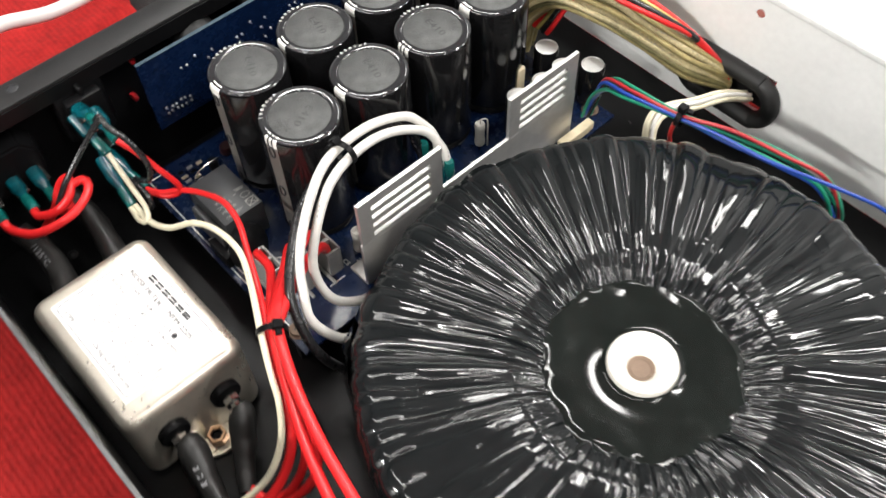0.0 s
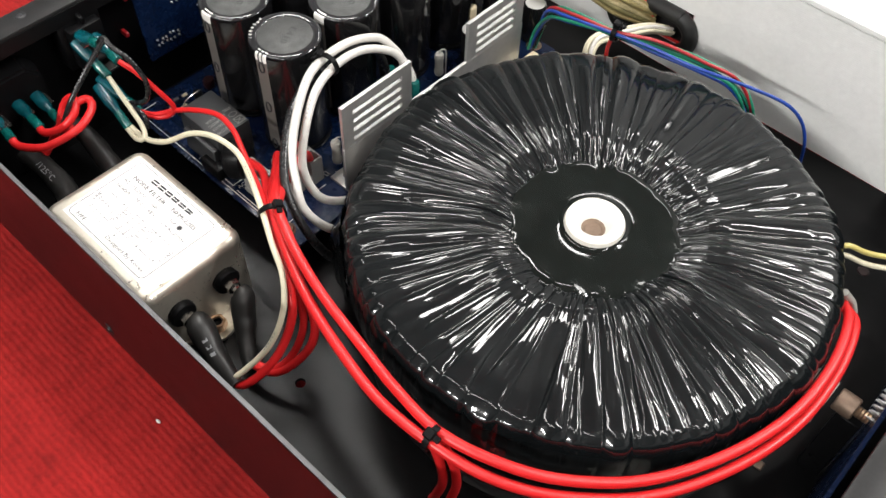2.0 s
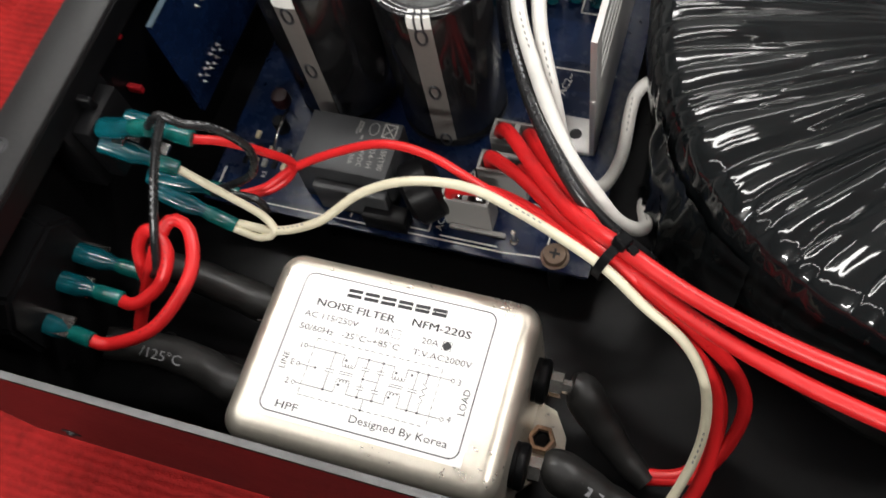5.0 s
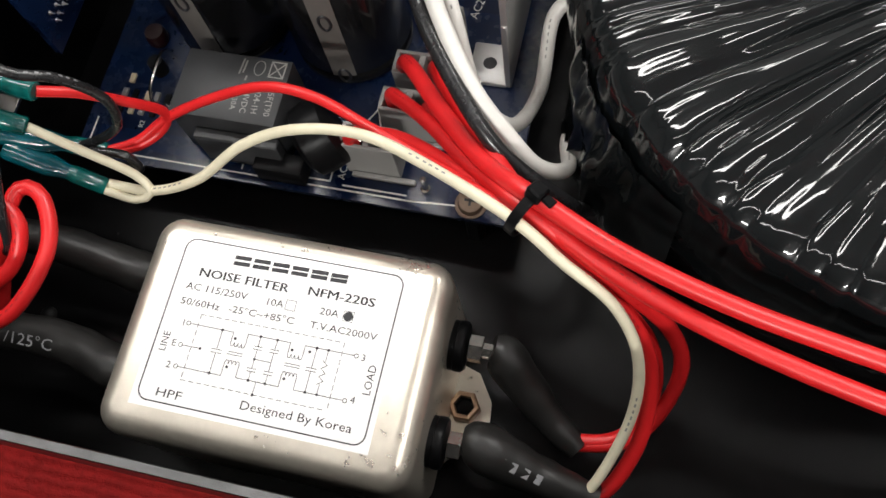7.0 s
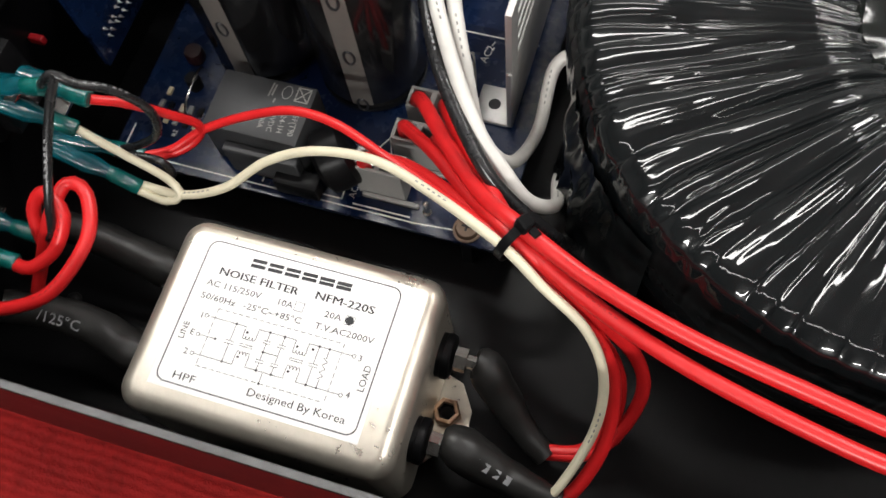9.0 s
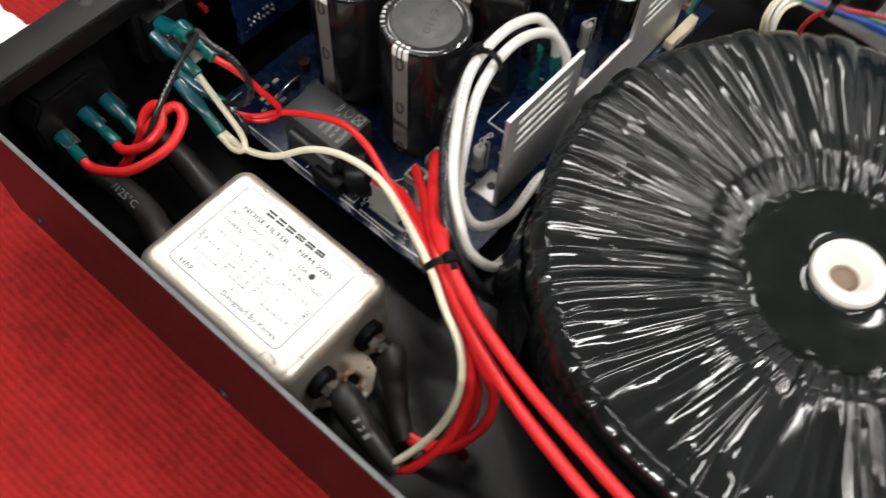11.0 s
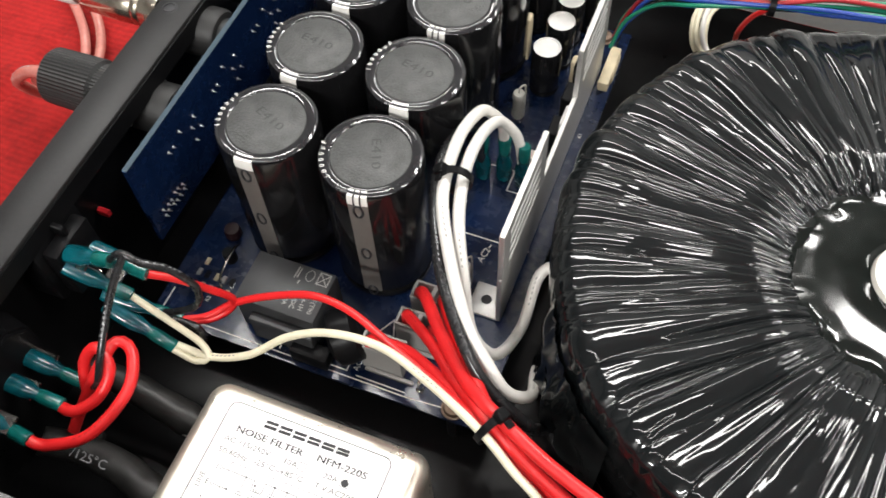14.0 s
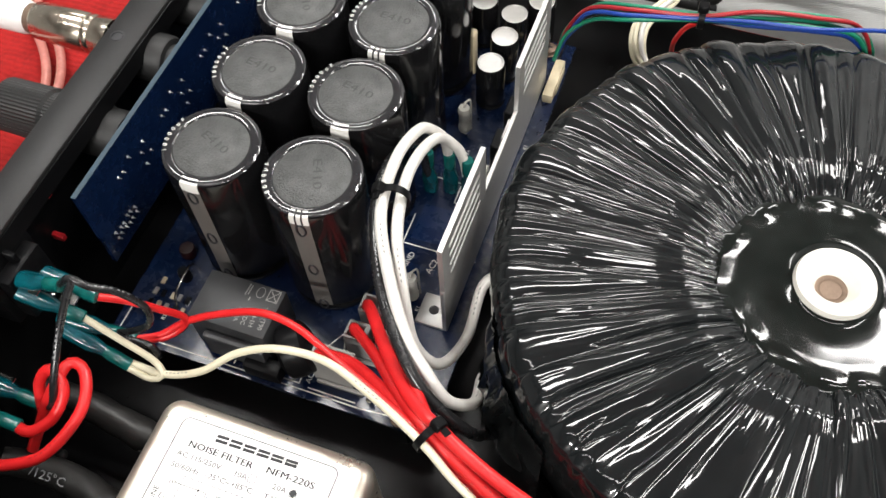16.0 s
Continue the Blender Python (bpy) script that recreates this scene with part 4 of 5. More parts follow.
        letters(ch, 2.3, 0, 0, 0, 0, 0.02, bm=pr, matrix=m)
    part("rim_print", pr, PRINT_WHITE, cap, "white print round the rim", smooth=False)
    rng = random.Random(2)
    for i, y in enumerate((191.5, 228.5, 265, 301.5)):
        for x in (61.5, 99.0):
            if x < 70 and i == 0:
                continue
            ob = copy_thing(cap, pose(x * MM, y * MM, 20 * MM, 0, 0, rng.uniform(-9, 9)))
            if x > 70 and i % 2 == 0:
                # two dark lines split the white mark
                for turn in (-93.5, -86.5):
                    a = radians(turn)
                    path = [((R + 0.2) * math.cos(a), (R + 0.2) * math.sin(a), H - 4.2), ((R + 0.2) * math.cos(a), (R + 0.2) * math.sin(a), H - 1.4), ((R - 0.5) * math.cos(a), (R - 0.5) * math.sin(a), H + 0.0), ((R - 2.8) * math.cos(a), (R - 2.8) * math.sin(a), H + 0.45)]
                    part("mark_line", tube(path, 0.32, 6, 1.0), PRINT_HOLE_BLACK, ob)
            for c in ob.children:
                if c.name.startswith("top_disc"):
                    c.rotation_euler.z = rng.uniform(-1.0, 0.9)
                elif c.name.startswith("rim_print"):
                    c.rotation_euler.z = rng.uniform(-0.5, 0.4)


def build_board_things():
    # relay
    rel = thing("relay", (77, 158, 20), "dark grey power relay with white print on the board", "relay")
    part("case", box(-15, 15, -10, 10, 0.5, 20, 0.5, 2), RELAY, rel)
    part("step", box(-9, 15, -13.5, -10.2, 0.5, 14, 0.4, 1), RELAY, rel)
    wr = bmesh.new()
    for text, size, x, y in (("C:30A", 2.6, 2.2, -2.8), ("24VDC", 2.8, 5.2, -2.6), ("024-1H", 2.8, 8.3, -2.4), ("-15F(T90", 2.9, 11.8, -1.6)):
        letters(text, size * 0.86, x, y - 1.0, 20.02, -86, 0.02, bm=wr, bold=0.01)
    strokes([(1.2, 4.4, 1.5, 8.6), (2.2, 4.8, 2.4, 8.2), (3.4, 2.6, 3.5, 3.6)], 20.0, 0.5, 0.05, wr)
    strokes([(9.4, 4.4, 13.4, 4.4), (13.4, 4.4, 13.4, 9), (13.4, 9, 9.4, 9), (9.4, 9, 9.4, 4.4), (9.4, 4.4, 13.4, 9), (9.4, 9, 13.4, 4.4)], 20.0, 0.35, 0.05, wr)
    ring = [(6.4 + 1.5 * math.cos(2 * math.pi * k / 16), 6.6 + 2.2 * math.sin(2 * math.pi * k / 16)) for k in range(17)]
    strokes([(*a, *b) for a, b in zip(ring, ring[1:])], 20.0, 0.25, 0.05, wr)
    tagged(part("printing", wr, PRINT_FAINT, rel, "grey printed rating", smooth=False), kind="stuff")
    # varistor disc and a small black round part
    v = lathe([(0, -5.5), (7.5, -5.5), (9.8, -3.8), (10.2, 0), (9.8, 3.8), (7.5, 5.5), (0, 5.5)], 28)
    v.transform(Matrix.Translation((0, 0, 12)) @ pose(0, 0, 0, 0, 78, 35))
    solo("varistor", v, BLACK_PLASTIC, "black coated disc varistor standing on the board", "varistor", at=(102, 151.5, 20))
    solo("fuse_holder", box(-8, 6, -3, 3, 0, 7.5, 0.6, 2), BLACK_PLASTIC, "low black plastic fuse holder at the board edge", "fuse holder", at=(92, 144, 20))
    # push-on terminal housings
    for x, y in ((116, 151.5), (124, 163.5), (125, 175)):
        t = thing("terminal_housing", (x, y, 20), "grey plastic push-on terminal housing with red leads", "terminal block", "terminal housings on the board")
        bm = box(-7.5, 7.5, -3.6, -2.6, 0, 16, 0.2, 1)
        bm = box(-7.5, 7.5, 2.6, 3.6, 0, 16, 0.2, 1, bm)
        for a, b in ((-7.5, -6.5), (-0.8, 0.8), (6.5, 7.5)):
            bm = box(a, b, -2.6, 2.6, 0, 16, 0, 1, bm)
        bm = box(-6.5, 6.5, -2.6, 2.6, 0, 3, 0, 1, bm)
        part("housing", bm, GREY_PLASTIC, t, smooth=False)
        part("flange", box(-6, 12, -5.2, -3.7, 0, 1.6, 0.3, 1), GREY_PLASTIC, t)
        part("blade", box(-4.5, -2.5, -0.5, 0.5, 3, 13), STEEL, t, "bright metal blade", smooth=False)
        part("blade", box(2.5, 4.5, -0.5, 0.5, 3, 13), STEEL, t, smooth=False)
    solo("test_pin", lathe([(0, 0), (1.4, 0), (1.4, 1.2), (0.9, 1.6), (0.9, 7), (0.5, 7.4), (0.5, 6), (0, 6)], 14), STEEL, "short bright metal test pin on the board", "pin", at=(131, 146, 20))
    # slotted heat-spreading bracket
    br = thing("slotted_bracket", (147, 245, 20), "bent bare aluminium bracket with two slotted tabs", "bracket")

    def tab(y0, y1, z0, z1, slots):
        """A sheet with long slots cut through, stood upright."""
        bm = bmesh.new()
        ys = [y0, y0 + 6.5, y1 - 6.5, y1]
        pitch = (z1 - z0 - 4) / slots
        zs = [z0]
        for k in range(slots):
            zs += [z0 + 2 + k * pitch, z0 + 2 + k * pitch + 2.7]
        zs.append(z1)
        v = [[bm.verts.new((0, y, z)) for y in ys] for z in zs]
        for a in range(len(zs) - 1):
            for b in range(3):
                if not (a % 2 == 1 and b == 1):
                    bm.faces.new((v[a][b], v[a][b + 1], v[a + 1][b + 1], v[a + 1][b]))
        bmesh.ops.recalc_face_normals(bm, faces=bm.faces[:])
        bmesh.ops.solidify(bm, geom=bm.faces[:], thickness=1.8)
        bm.transform(Matrix.Translation((-0.9 - min(q.co.x for q in bm.verts), 0, 0)))
        return bm

    part("lower_strip", box(-0.9, 0.9, -65, 64, 1, 30, 0.3, 1), ALU, br)
    part("slotted_tab", tab(-64.5, -20, 30, 56, 4), ALU, br, "upright tab with four slots", smooth=False)
    part("slotted_tab", tab(20, 63, 30, 54, 4), ALU, br, "upright tab with four slots", smooth=False)
    foot = box(-12, -0.6, -65, -52, 0.3, 2, 0.5, 2)
    ft = part("foot", foot, ALU, br)
    # black disc on the foot stands for the dark of its hole
    part("foot_hole", lathe([(0, 2.04), (1.9, 2.04), (2.1, 1.9), (2.1, 1.0)], 18, at=(-6.5, -58.5, 0)), PRINT_HOLE_BLACK, ft)
    for y in (258, 276, 294):
        reg = thing("regulator", (142.5, y, 20), "black plastic voltage regulator clamped behind the bracket", "transistor", "regulators on the bracket")
        part("case", box(-2.2, 2.2, -5, 5, 5, 20, 0.5, 1), BLACK_PLASTIC, reg)
        part("metal_tab", box(2.2, 3.4, -5, 5, 5, 27, 0.3, 1), ALU, reg)
        for d in (-2.5, 0, 2.5):
            part("pin", box(-0.4, 0.4, d - 0.4, d + 0.4, 0, 5), STEEL, reg, smooth=False)
    solo("jumper_block", box(-3, 3, -2.4, 2.4, 0, 6, 0.5, 1), NYLON, "small white jumper block on the board", "jumper", at=(137, 252, 20))
    # small capacitors and standing resistors
    sc = thing("small_capacitor", (128, 292, 20), "small black capacitor with a bright bare metal top", "capacitor", "small capacitors on the board")
    part("sleeve", lathe([(5.8, 0), (6.2, 0.6), (6.2, 2), (5.9, 2.6), (6.2, 3.2), (6.2, 22.6), (5.6, 23.6)], 30), SLEEVE, sc)
    part("top", lathe([(5.6, 23.6), (5.0, 23.7), (4.8, 23.4), (0, 23.4)], 30), ALU, sc, "bright metal top")
    for x, y in ((129, 308), (129, 322), (114, 326), (138, 333)):
        copy_thing(sc, pose(x * MM, y * MM, 20 * MM))
    for x, y in ((123.5, 271), (131, 189)):
        bm = lathe([(0, 3), (2.2, 3), (2.6, 4), (2.6, 6), (2.3, 7), (2.3, 13), (2.6, 14), (2.6, 16), (2.2, 17), (0, 17)], 18)
        bm = tube([(0, 0, 17), (0, 0.4, 19), (1.2, 2.6, 19.2), (1.6, 3.6, 16), (1.6, 3.6, 0)], 0.4, 6, 1.0, bm)
        solo("standing_resistor", bm, GREY_WIRE, "grey resistor standing upright on the blue board", "resistor", "standing resistors", at=(x, y, 20))
    for x, y, z0, z1 in ((113, 306, 20, 44), (141, 300, 20, 33)):
        solo("film_capacitor", box(-4, 4, -2.6, 2.6, 0, z1 - z0, 1.2, 3), BEIGE_PART, "beige dipped film capacitor on the board", "capacitor", "film capacitors", at=(x, y, z0))
    cn = thing("wire_connector", (151.5, 309, 20), "cream plug connector with coloured wires at the board edge", "connector")
    part("shell", box(-2.2, 2.2, -11, 11, 0, 5, 0.6, 2), BEIGE_PART, cn)
    part("latch", box(2.2, 3.0, -7, 7, 1, 5.6, 0.4, 1), BEIGE_PART, cn)
    # IEC inlet and switch inside the rear panel
    iec = thing("power_inlet", (5, 90, 58), "black moulded mains inlet inside the rear panel", "inlet")
    bm = bmesh.new()
    shape = [(-20, -16), (20, -16), (20, 3), (13, 11), (-13, 11), (-20, 3)]
    lo = [bm.verts.new((0, y, z)) for y, z in shape]
    hi = [bm.verts.new((12, y * 0.88, z * 0.88)) for y, z in shape]
    bm.faces.new(hi)
    bm.faces.new(lo[::-1])
    for k in range(6):
        bm.faces.new((lo[k], lo[(k + 1) % 6], hi[(k + 1) % 6], hi[k]))
    bmesh.ops.recalc_face_normals(bm, faces=bm.faces[:])
    bmesh.ops.bevel(bm, geom=bm.edges[:], offset=1.2, segments=2, affect="EDGES")
    part("body", bm, BLACK_PLASTIC, iec)
    for y in (-10, 2, 12):
        part("blade", box(10, 20, y - 3, y + 3, -8, -7.2), STEEL, iec, "bright terminal blade", smooth=False)
    part("fixing_screw", lathe([(0, 0), (1.6, 0), (1.6, 9), (0, 9)], 12, "X", (0, 14, 22)), STEEL, iec)
    sw = thing("rocker_switch", (5, 134, 68), "black power switch body inside the rear panel", "switch")
    part("body", box(0, 12, -12, 11, -16, 12, 1.6, 2), BLACK_PLASTIC, sw)
    part("collar", box(12, 18, -9, 8, -13, 9.5, 1.2, 2), BLACK_PLASTIC, sw)
    for y in (-10.5, 9.5):
        part("snap_wing", box(3, 10, y - 1.2, y + 1.2, -8, 13.4, 0.6, 2), BLACK_PLASTIC, sw)
    part("rib", box(4, 16, -1, 1, 9, 13.6, 0.5, 1), BLACK_PLASTIC, sw)
    for y, z in ((-5, 6), (-6, -2), (2, -14)):
        part("blade", box(20, 26, y - 3, y + 3, z - 0.4, z + 0.4), STEEL, sw, "bright terminal blade", smooth=False)


# ---- wires ----
WIRE_PRINT = {"red_silicone": PRINT_DARK_RED, "cream_pvc": PRINT_FAINT, "white_pvc_scuffed": PRINT_FAINT}


def wire(name, pts, r, material, label, group, category="wire"):
    ob = solo(name, tube(pts, r, 12, 1.8), material, label, category, group)
    if r > 1.2 and material is not GOLD_LITZ:
        # worn maker's print along the upper side, as plain bars
        line = smooth_line(pts, 1.7)
        bm = bmesh.new()
        for i in range(4, len(line) - 4):
            if (i // 9) % 5 != 1 or i % 9 > 5:
                continue
            ahead = (line[i + 1] - line[i]).normalized()
            up = Vector((0, 0, 1)) - ahead * ahead.z
            if up.length < 0.3:
                continue
            up.normalize()
            side = ahead.cross(up)
            bar = box(-0.45, 0.45, -0.2, 0.2, 0, 0.05)
            bar.transform(Matrix.Translation(line[i] + up * (r - 0.02)) @ Matrix((ahead, -side, up)).transposed().to_4x4())
            join(bm, bar)
        if bm.verts:
            tagged(part("printing", bm, WIRE_PRINT.get(material.name, PRINT_GREY), ob, "faint worn print", smooth=False), kind="stuff")
    return ob


def spade(a, b, label="teal vinyl-sleeved push-on terminal", parent=None, r=3.3):
    """A sleeved push-on terminal from a (blade end) to b (wire end)."""
    t = thing("push_on_terminal", a, label, "terminal", "sleeved push-on terminals")
    m = along(a, b)
    far = (Vector(b) - Vector(a)).length
    m = Matrix.Translation(-Vector(a)) @ m
    body = lathe([(0, 0.3), (r * 0.92, 0), (r, 1.2), (r * 0.96, far * 0.42), (r * 0.66, far * 0.58), (r * 0.62, far * 0.66)], 20)
    for v in body.verts:
        v.co.y *= 0.72 if v.co.z < far * 0.5 else 1
        v.co.x += 0.2 * noise.noise(v.co / 2.3)
    body.transform(m)
    part("sleeve", body, TEAL, t, "glossy teal vinyl sleeve")
    barrel = lathe([(r * 0.62, far * 0.62), (r * 0.74, far * 0.7), (r * 0.72, far * 0.98), (r * 0.6, far), (0, far)], 18)
    barrel.transform(m)
    part("barrel", barrel, TEAL_END, t, "green crimped barrel")
    return t


def cable_tie(at, way, r, head=(0, 0, 1), squash=1.0):
    t = thing("cable_tie", at, "black nylon cable tie pulled tight round the wires", "cable tie", "black cable ties")
    way = Vector(way).normalized()
    turn = way.to_track_quat("Z", "Y").to_matrix().to_4x4()
    band = lathe([(r, -1.2), (r + 0.7, -1.2), (r + 0.7, 1.2), (r, 1.2)], 28, closed=True)
    band.transform(turn @ Matrix.Diagonal((1, squash, 1, 1)))
    part("band", band, BLACK_PLASTIC, t)
    up = (Vector(head) - way * way.dot(Vector(head))).normalized()
    side = way.cross(up)
    hd = box(-2.0, 2.0, -1.9, 1.9, r - 0.4, r + 2.8, 0.5, 1)
    rot = Matrix((side, way, up)).transposed().to_4x4()
    hd.transform(rot)
    part("head", hd, BLACK_PLASTIC, t, "square ratchet head")
    tail = box(-1.2, 1.2, 2.0, 4.5, r + 1.0, r + 2.0, 0.2, 1)
    tail.transform(rot)
    part("tail", tail, BLACK_PLASTIC, t, "cut tail")


def build_wires():
    G = "red mains leads"
    L = "thick red silicone lead from the board terminals"
    wire("red_lead", [(112, 150, 27), (112, 150, 38), (118, 149, 43), (128, 147, 47), (142, 139, 55), (156, 129, 62), (162.5, 125.5, 64)] + [(182, 115.5, 55), (193, 108, 44), (196.5, 99, 33), (196, 89, 24), (191, 78.5, 16), (184, 76, 16)], 1.9, RED_WIRE, "thick red silicone lead bending back to the noise filter", G)
    wire("red_lead", [(120.5, 163, 27), (120, 163, 38), (124, 159, 45), (135, 150, 52), (150, 136, 60), (163, 126.5, 66), (184, 117, 57), (198, 114, 40), (203, 108, 29), (200, 98, 19), (193, 91, 13), (180, 88, 11)], 1.9, RED_WIRE, "thick red silicone lead bending back to the noise filter", G)
    wire("red_lead", [(120.5, 174, 27), (121, 173, 38), (126, 167, 47), (138, 152, 55), (152, 137, 63), (164, 128.5, 69), (184, 120, 67), (208, 113, 66), (236, 107.5, 66), (258, 103, 68), (281, 101, 69), (302, 107, 67), (322, 119, 63), (343, 140, 60), (359, 168, 60), (368, 198, 60), (369, 226, 61), (364, 250, 60), (358, 262, 54)], 2.1, RED_WIRE, "thick red silicone lead running round the transformer", G)
    wire("red_lead", [(129, 174, 27), (130, 172, 40), (136, 162, 49), (146, 149, 57), (157, 135, 63), (166, 126, 65), (185, 116.5, 62), (209, 107.5, 62), (237, 100, 64), (258, 96.5, 65), (281, 97, 66), (304, 103, 62.5), (325, 116, 58.5), (347, 138, 56), (363, 167, 56), (371.5, 198, 56), (372, 228, 57), (367, 252, 57), (360, 264, 50)], 2.1, RED_WIRE, "thick red silicone lead running round the transformer", G)
    wire("red_lead", [(129, 163, 27), (130, 162, 37), (137, 155, 45), (150, 140, 55), (161, 129, 62), (182, 117.5, 50), (194, 112, 36), (198, 104, 26), (196, 96, 17), (190, 91, 13), (180, 89, 12)], 1.7, RED_WIRE, "thick red silicone lead bending back to the noise filter", G)
    wire("red_lead", [(281, 98, 66), (286, 97, 58), (289, 96, 46), (287, 95, 32), (284, 96, 18), (287, 99, 6), (296, 106, 2.5)], 1.8, RED_WIRE, "short red lead hanging down to the case floor", G)
    wire("red_lead", [(284, 100, 66), (290, 100, 56), (293, 99, 44), (292, 97, 30), (291, 98, 15), (294, 102, 4), (303, 110, 2.5)], 1.8, RED_WIRE, "short red lead hanging down to the case floor", G)
    # thin switch leads
    wire("red_switch_lead", [(50, 132, 74), (56, 135.5, 69), (62, 139.5, 60), (66, 144, 48), (64, 142, 42), (58, 137, 40), (50, 134, 40)], 1.3, RED_WIRE, "thin red lead looped at the power switch", "switch leads")
    wire("red_switch_lead", [(50, 134, 40), (58, 138, 41), (66, 144, 45), (80, 148, 52), (95, 150, 58), (109, 148, 60), (124, 142, 61), (143, 134, 62), (160, 126, 64.5), (170, 121, 62)], 1.3, RED_WIRE, "thin red lead from the switch to the tied bundle", "switch leads")
    wire("cream_switch_lead", [(42, 128, 62), (52, 128, 52), (61, 128, 42), (64.5, 125.5, 38), (60, 123.5, 36), (51, 124.5, 36)], 1.2, CREAM_WIRE, "thin cream lead folded back at the switch", "switch leads")
    wire("cream_lead", [(51, 126.5, 36), (65, 126, 38), (79, 129, 44), (92, 135.5, 54), (106, 139, 60), (123, 139, 63), (140, 133, 65.5), (161, 123, 68), (173, 117, 63), (185, 111.5, 57), (192, 104, 46), (193, 93, 32), (187, 77.5, 19), (181, 76, 17)], 1.32, CREAM_WIRE, "cream lead from the switch through the red bundle to the filter", "switch leads")
    # mains inlet leads
    wire("red_inlet_lead", [(31, 78.5, 48), (36, 79, 47), (49, 86, 51), (55, 101, 56), (51, 112, 59), (45, 113, 60), (43, 104, 57), (35, 93, 38), (32, 86, 30), (28, 82, 32)], 1.9, RED_WIRE, "thick red lead looped at the mains inlet", "inlet leads")
    wire("red_inlet_lead", [(35, 91, 49), (40, 91, 50), (46, 97, 53), (47, 105, 58), (41, 109, 61), (37, 105, 56), (38, 99, 46), (34, 104, 38), (28, 107, 36)], 1.9, RED_WIRE, "thick red lead looped at the mains inlet", "inlet leads")
    wire("black_inlet_lead", [(47, 130, 86), (45, 125, 80), (44, 117, 72), (45, 106, 63), (44, 100, 54), (36, 101, 47)], 1.25, BLACK_WIRE, "thin black lead from the inlet to the switch", "switch leads")
    wire("black_switch_lead", [(40, 130, 80), (46, 130.5, 86), (51, 131, 83), (57, 134, 78), (61.5, 136.5, 66), (59, 135.5, 54), (50, 134, 46), (42, 133, 42)], 1.25, BLACK_WIRE, "thin black lead looped at the power switch", "switch leads")
    wire("black_switch_lead", [(44, 131, 44), (52, 131.5, 45), (58, 132, 44), (60, 131, 39), (55, 131, 34)], 1.2, BLACK_WIRE, "thin black lead looped at the power switch", "switch leads")
    for a, b in (((13, 80, 50), (31, 78.5, 48)), ((13, 91.5, 53), (35, 91.5, 49)), ((15, 101, 52), (36, 101, 46.5)), ((24, 129, 76), (40, 130, 79)), ((30, 133, 76), (50, 132, 74)),
                 ((24, 126, 74), (42, 128, 62)), ((24, 131, 48), (50, 134, 40)), ((26, 128, 46), (51, 125.5, 36))):
        spade(a, b)
    # transformer secondaries: white pair, black
    S = "thick transformer leads"
    wire("white_lead", [(136, 240, 30), (134, 240, 45), (131.5, 239, 53), (127.6, 233, 64), (127.5, 215.8, 76.4), (128.5, 199, 80.5), (132.7, 181, 79.5), (139.5, 166.5, 70), (145.7, 157.3, 54), (153, 160.4, 37), (156.5, 177.5, 27), (157, 194.8, 36), (164, 200, 40)], 2.0, WHITE_WIRE, "thick white transformer lead arching over the board", S)
    wire("white_lead", [(128, 241, 30), (127, 240, 53), (124.3, 234, 66), (122.7, 226, 74.5), (122.5, 207.6, 81.8), (126.0, 185, 83.4), (134.5, 168, 78.5), (145.5, 153, 69), (155, 146, 60.5), (162.6, 143, 52), (168.4, 151, 36.7), (166, 168, 20), (172, 176, 18)], 2.0, WHITE_WIRE, "thick white transformer lead arching over the board", S)
    wire("black_lead", [(120, 239, 30), (118.5, 232, 58), (118, 212, 73), (121, 192, 77), (129.5, 171, 76.5), (138.5, 156.5, 72), (154, 141, 62.5), (170, 137.5, 47), (175, 147, 22), (182, 156, 12)], 2.0, BLACK_WIRE, "thick black transformer lead behind the white pair", S)
    for x, y in ((136, 240), (128, 241), (120, 239)):
        spade((x, y, 21), (x, y - 0.5, 46), "teal sleeved terminal standing on the board")
    cable_tie((127.3, 192, 82.0), (0.2, -0.97, 0.0), 5.0, (-0.7, 0.0, 0.7))
    cable_tie((163.5, 126.0, 65.5), (0.84, -0.5, -0.08), 5.3, (0.1, 0.5, 1))
    cable_tie((281, 98.6, 67.2), (1, 0.05, 0), 4.6, (0, -0.3, 1), 0.9)
    # coloured signal wires behind the transformer
    B = "coloured signal wires"
    rng = random.Random(4)
    run = [(150, 318, 30), (154, 317, 46), (164, 311, 64), (180, 305, 74), (205, 306, 78), (224, 312, 77), (245, 320, 74), (262, 328, 66), (272, 333, 48), (274, 335, 20)]
    for k, (m, word) in enumerate(((GREEN_WIRE, "green"), (GREEN_WIRE, "green"), (DULL_RED_WIRE, "red"), (BLUE_WIRE, "blue"), (GREEN_WIRE, "green"), (BLUE_WIRE, "blue"), (BLACK_WIRE, "black"), (GREEN_WIRE, "green"))):
        a = 2 * math.pi * k / 8
        pts = []
        for i, (x, y, z) in enumerate(run):
            spread = 1.7 if i == 4 else 3.0
            pts.append((x + rng.uniform(-1, 1), y + spread * math.cos(a) + rng.uniform(-1, 1), z + spread * math.sin(a) * 0.8 + rng.uniform(-0.8, 0.8)))
        if k == 3:
            pts = pts[:6] + [(244, 313, 77), (268, 324, 73), (288, 336, 64), (298, 344, 44), (302, 348, 10)]
        wire("signal_wire", pts, 0.85, m, f"thin {word} signal wire behind the transformer", B)
    cable_tie((205, 306, 78), (1, 0.1, 0.02), 3.6, (0, 0, 1))
    for k in range(6):
        a = 2 * math.pi * k / 6
        dx, dz = 2.6 * math.cos(a), 2.2 * math.sin(a)
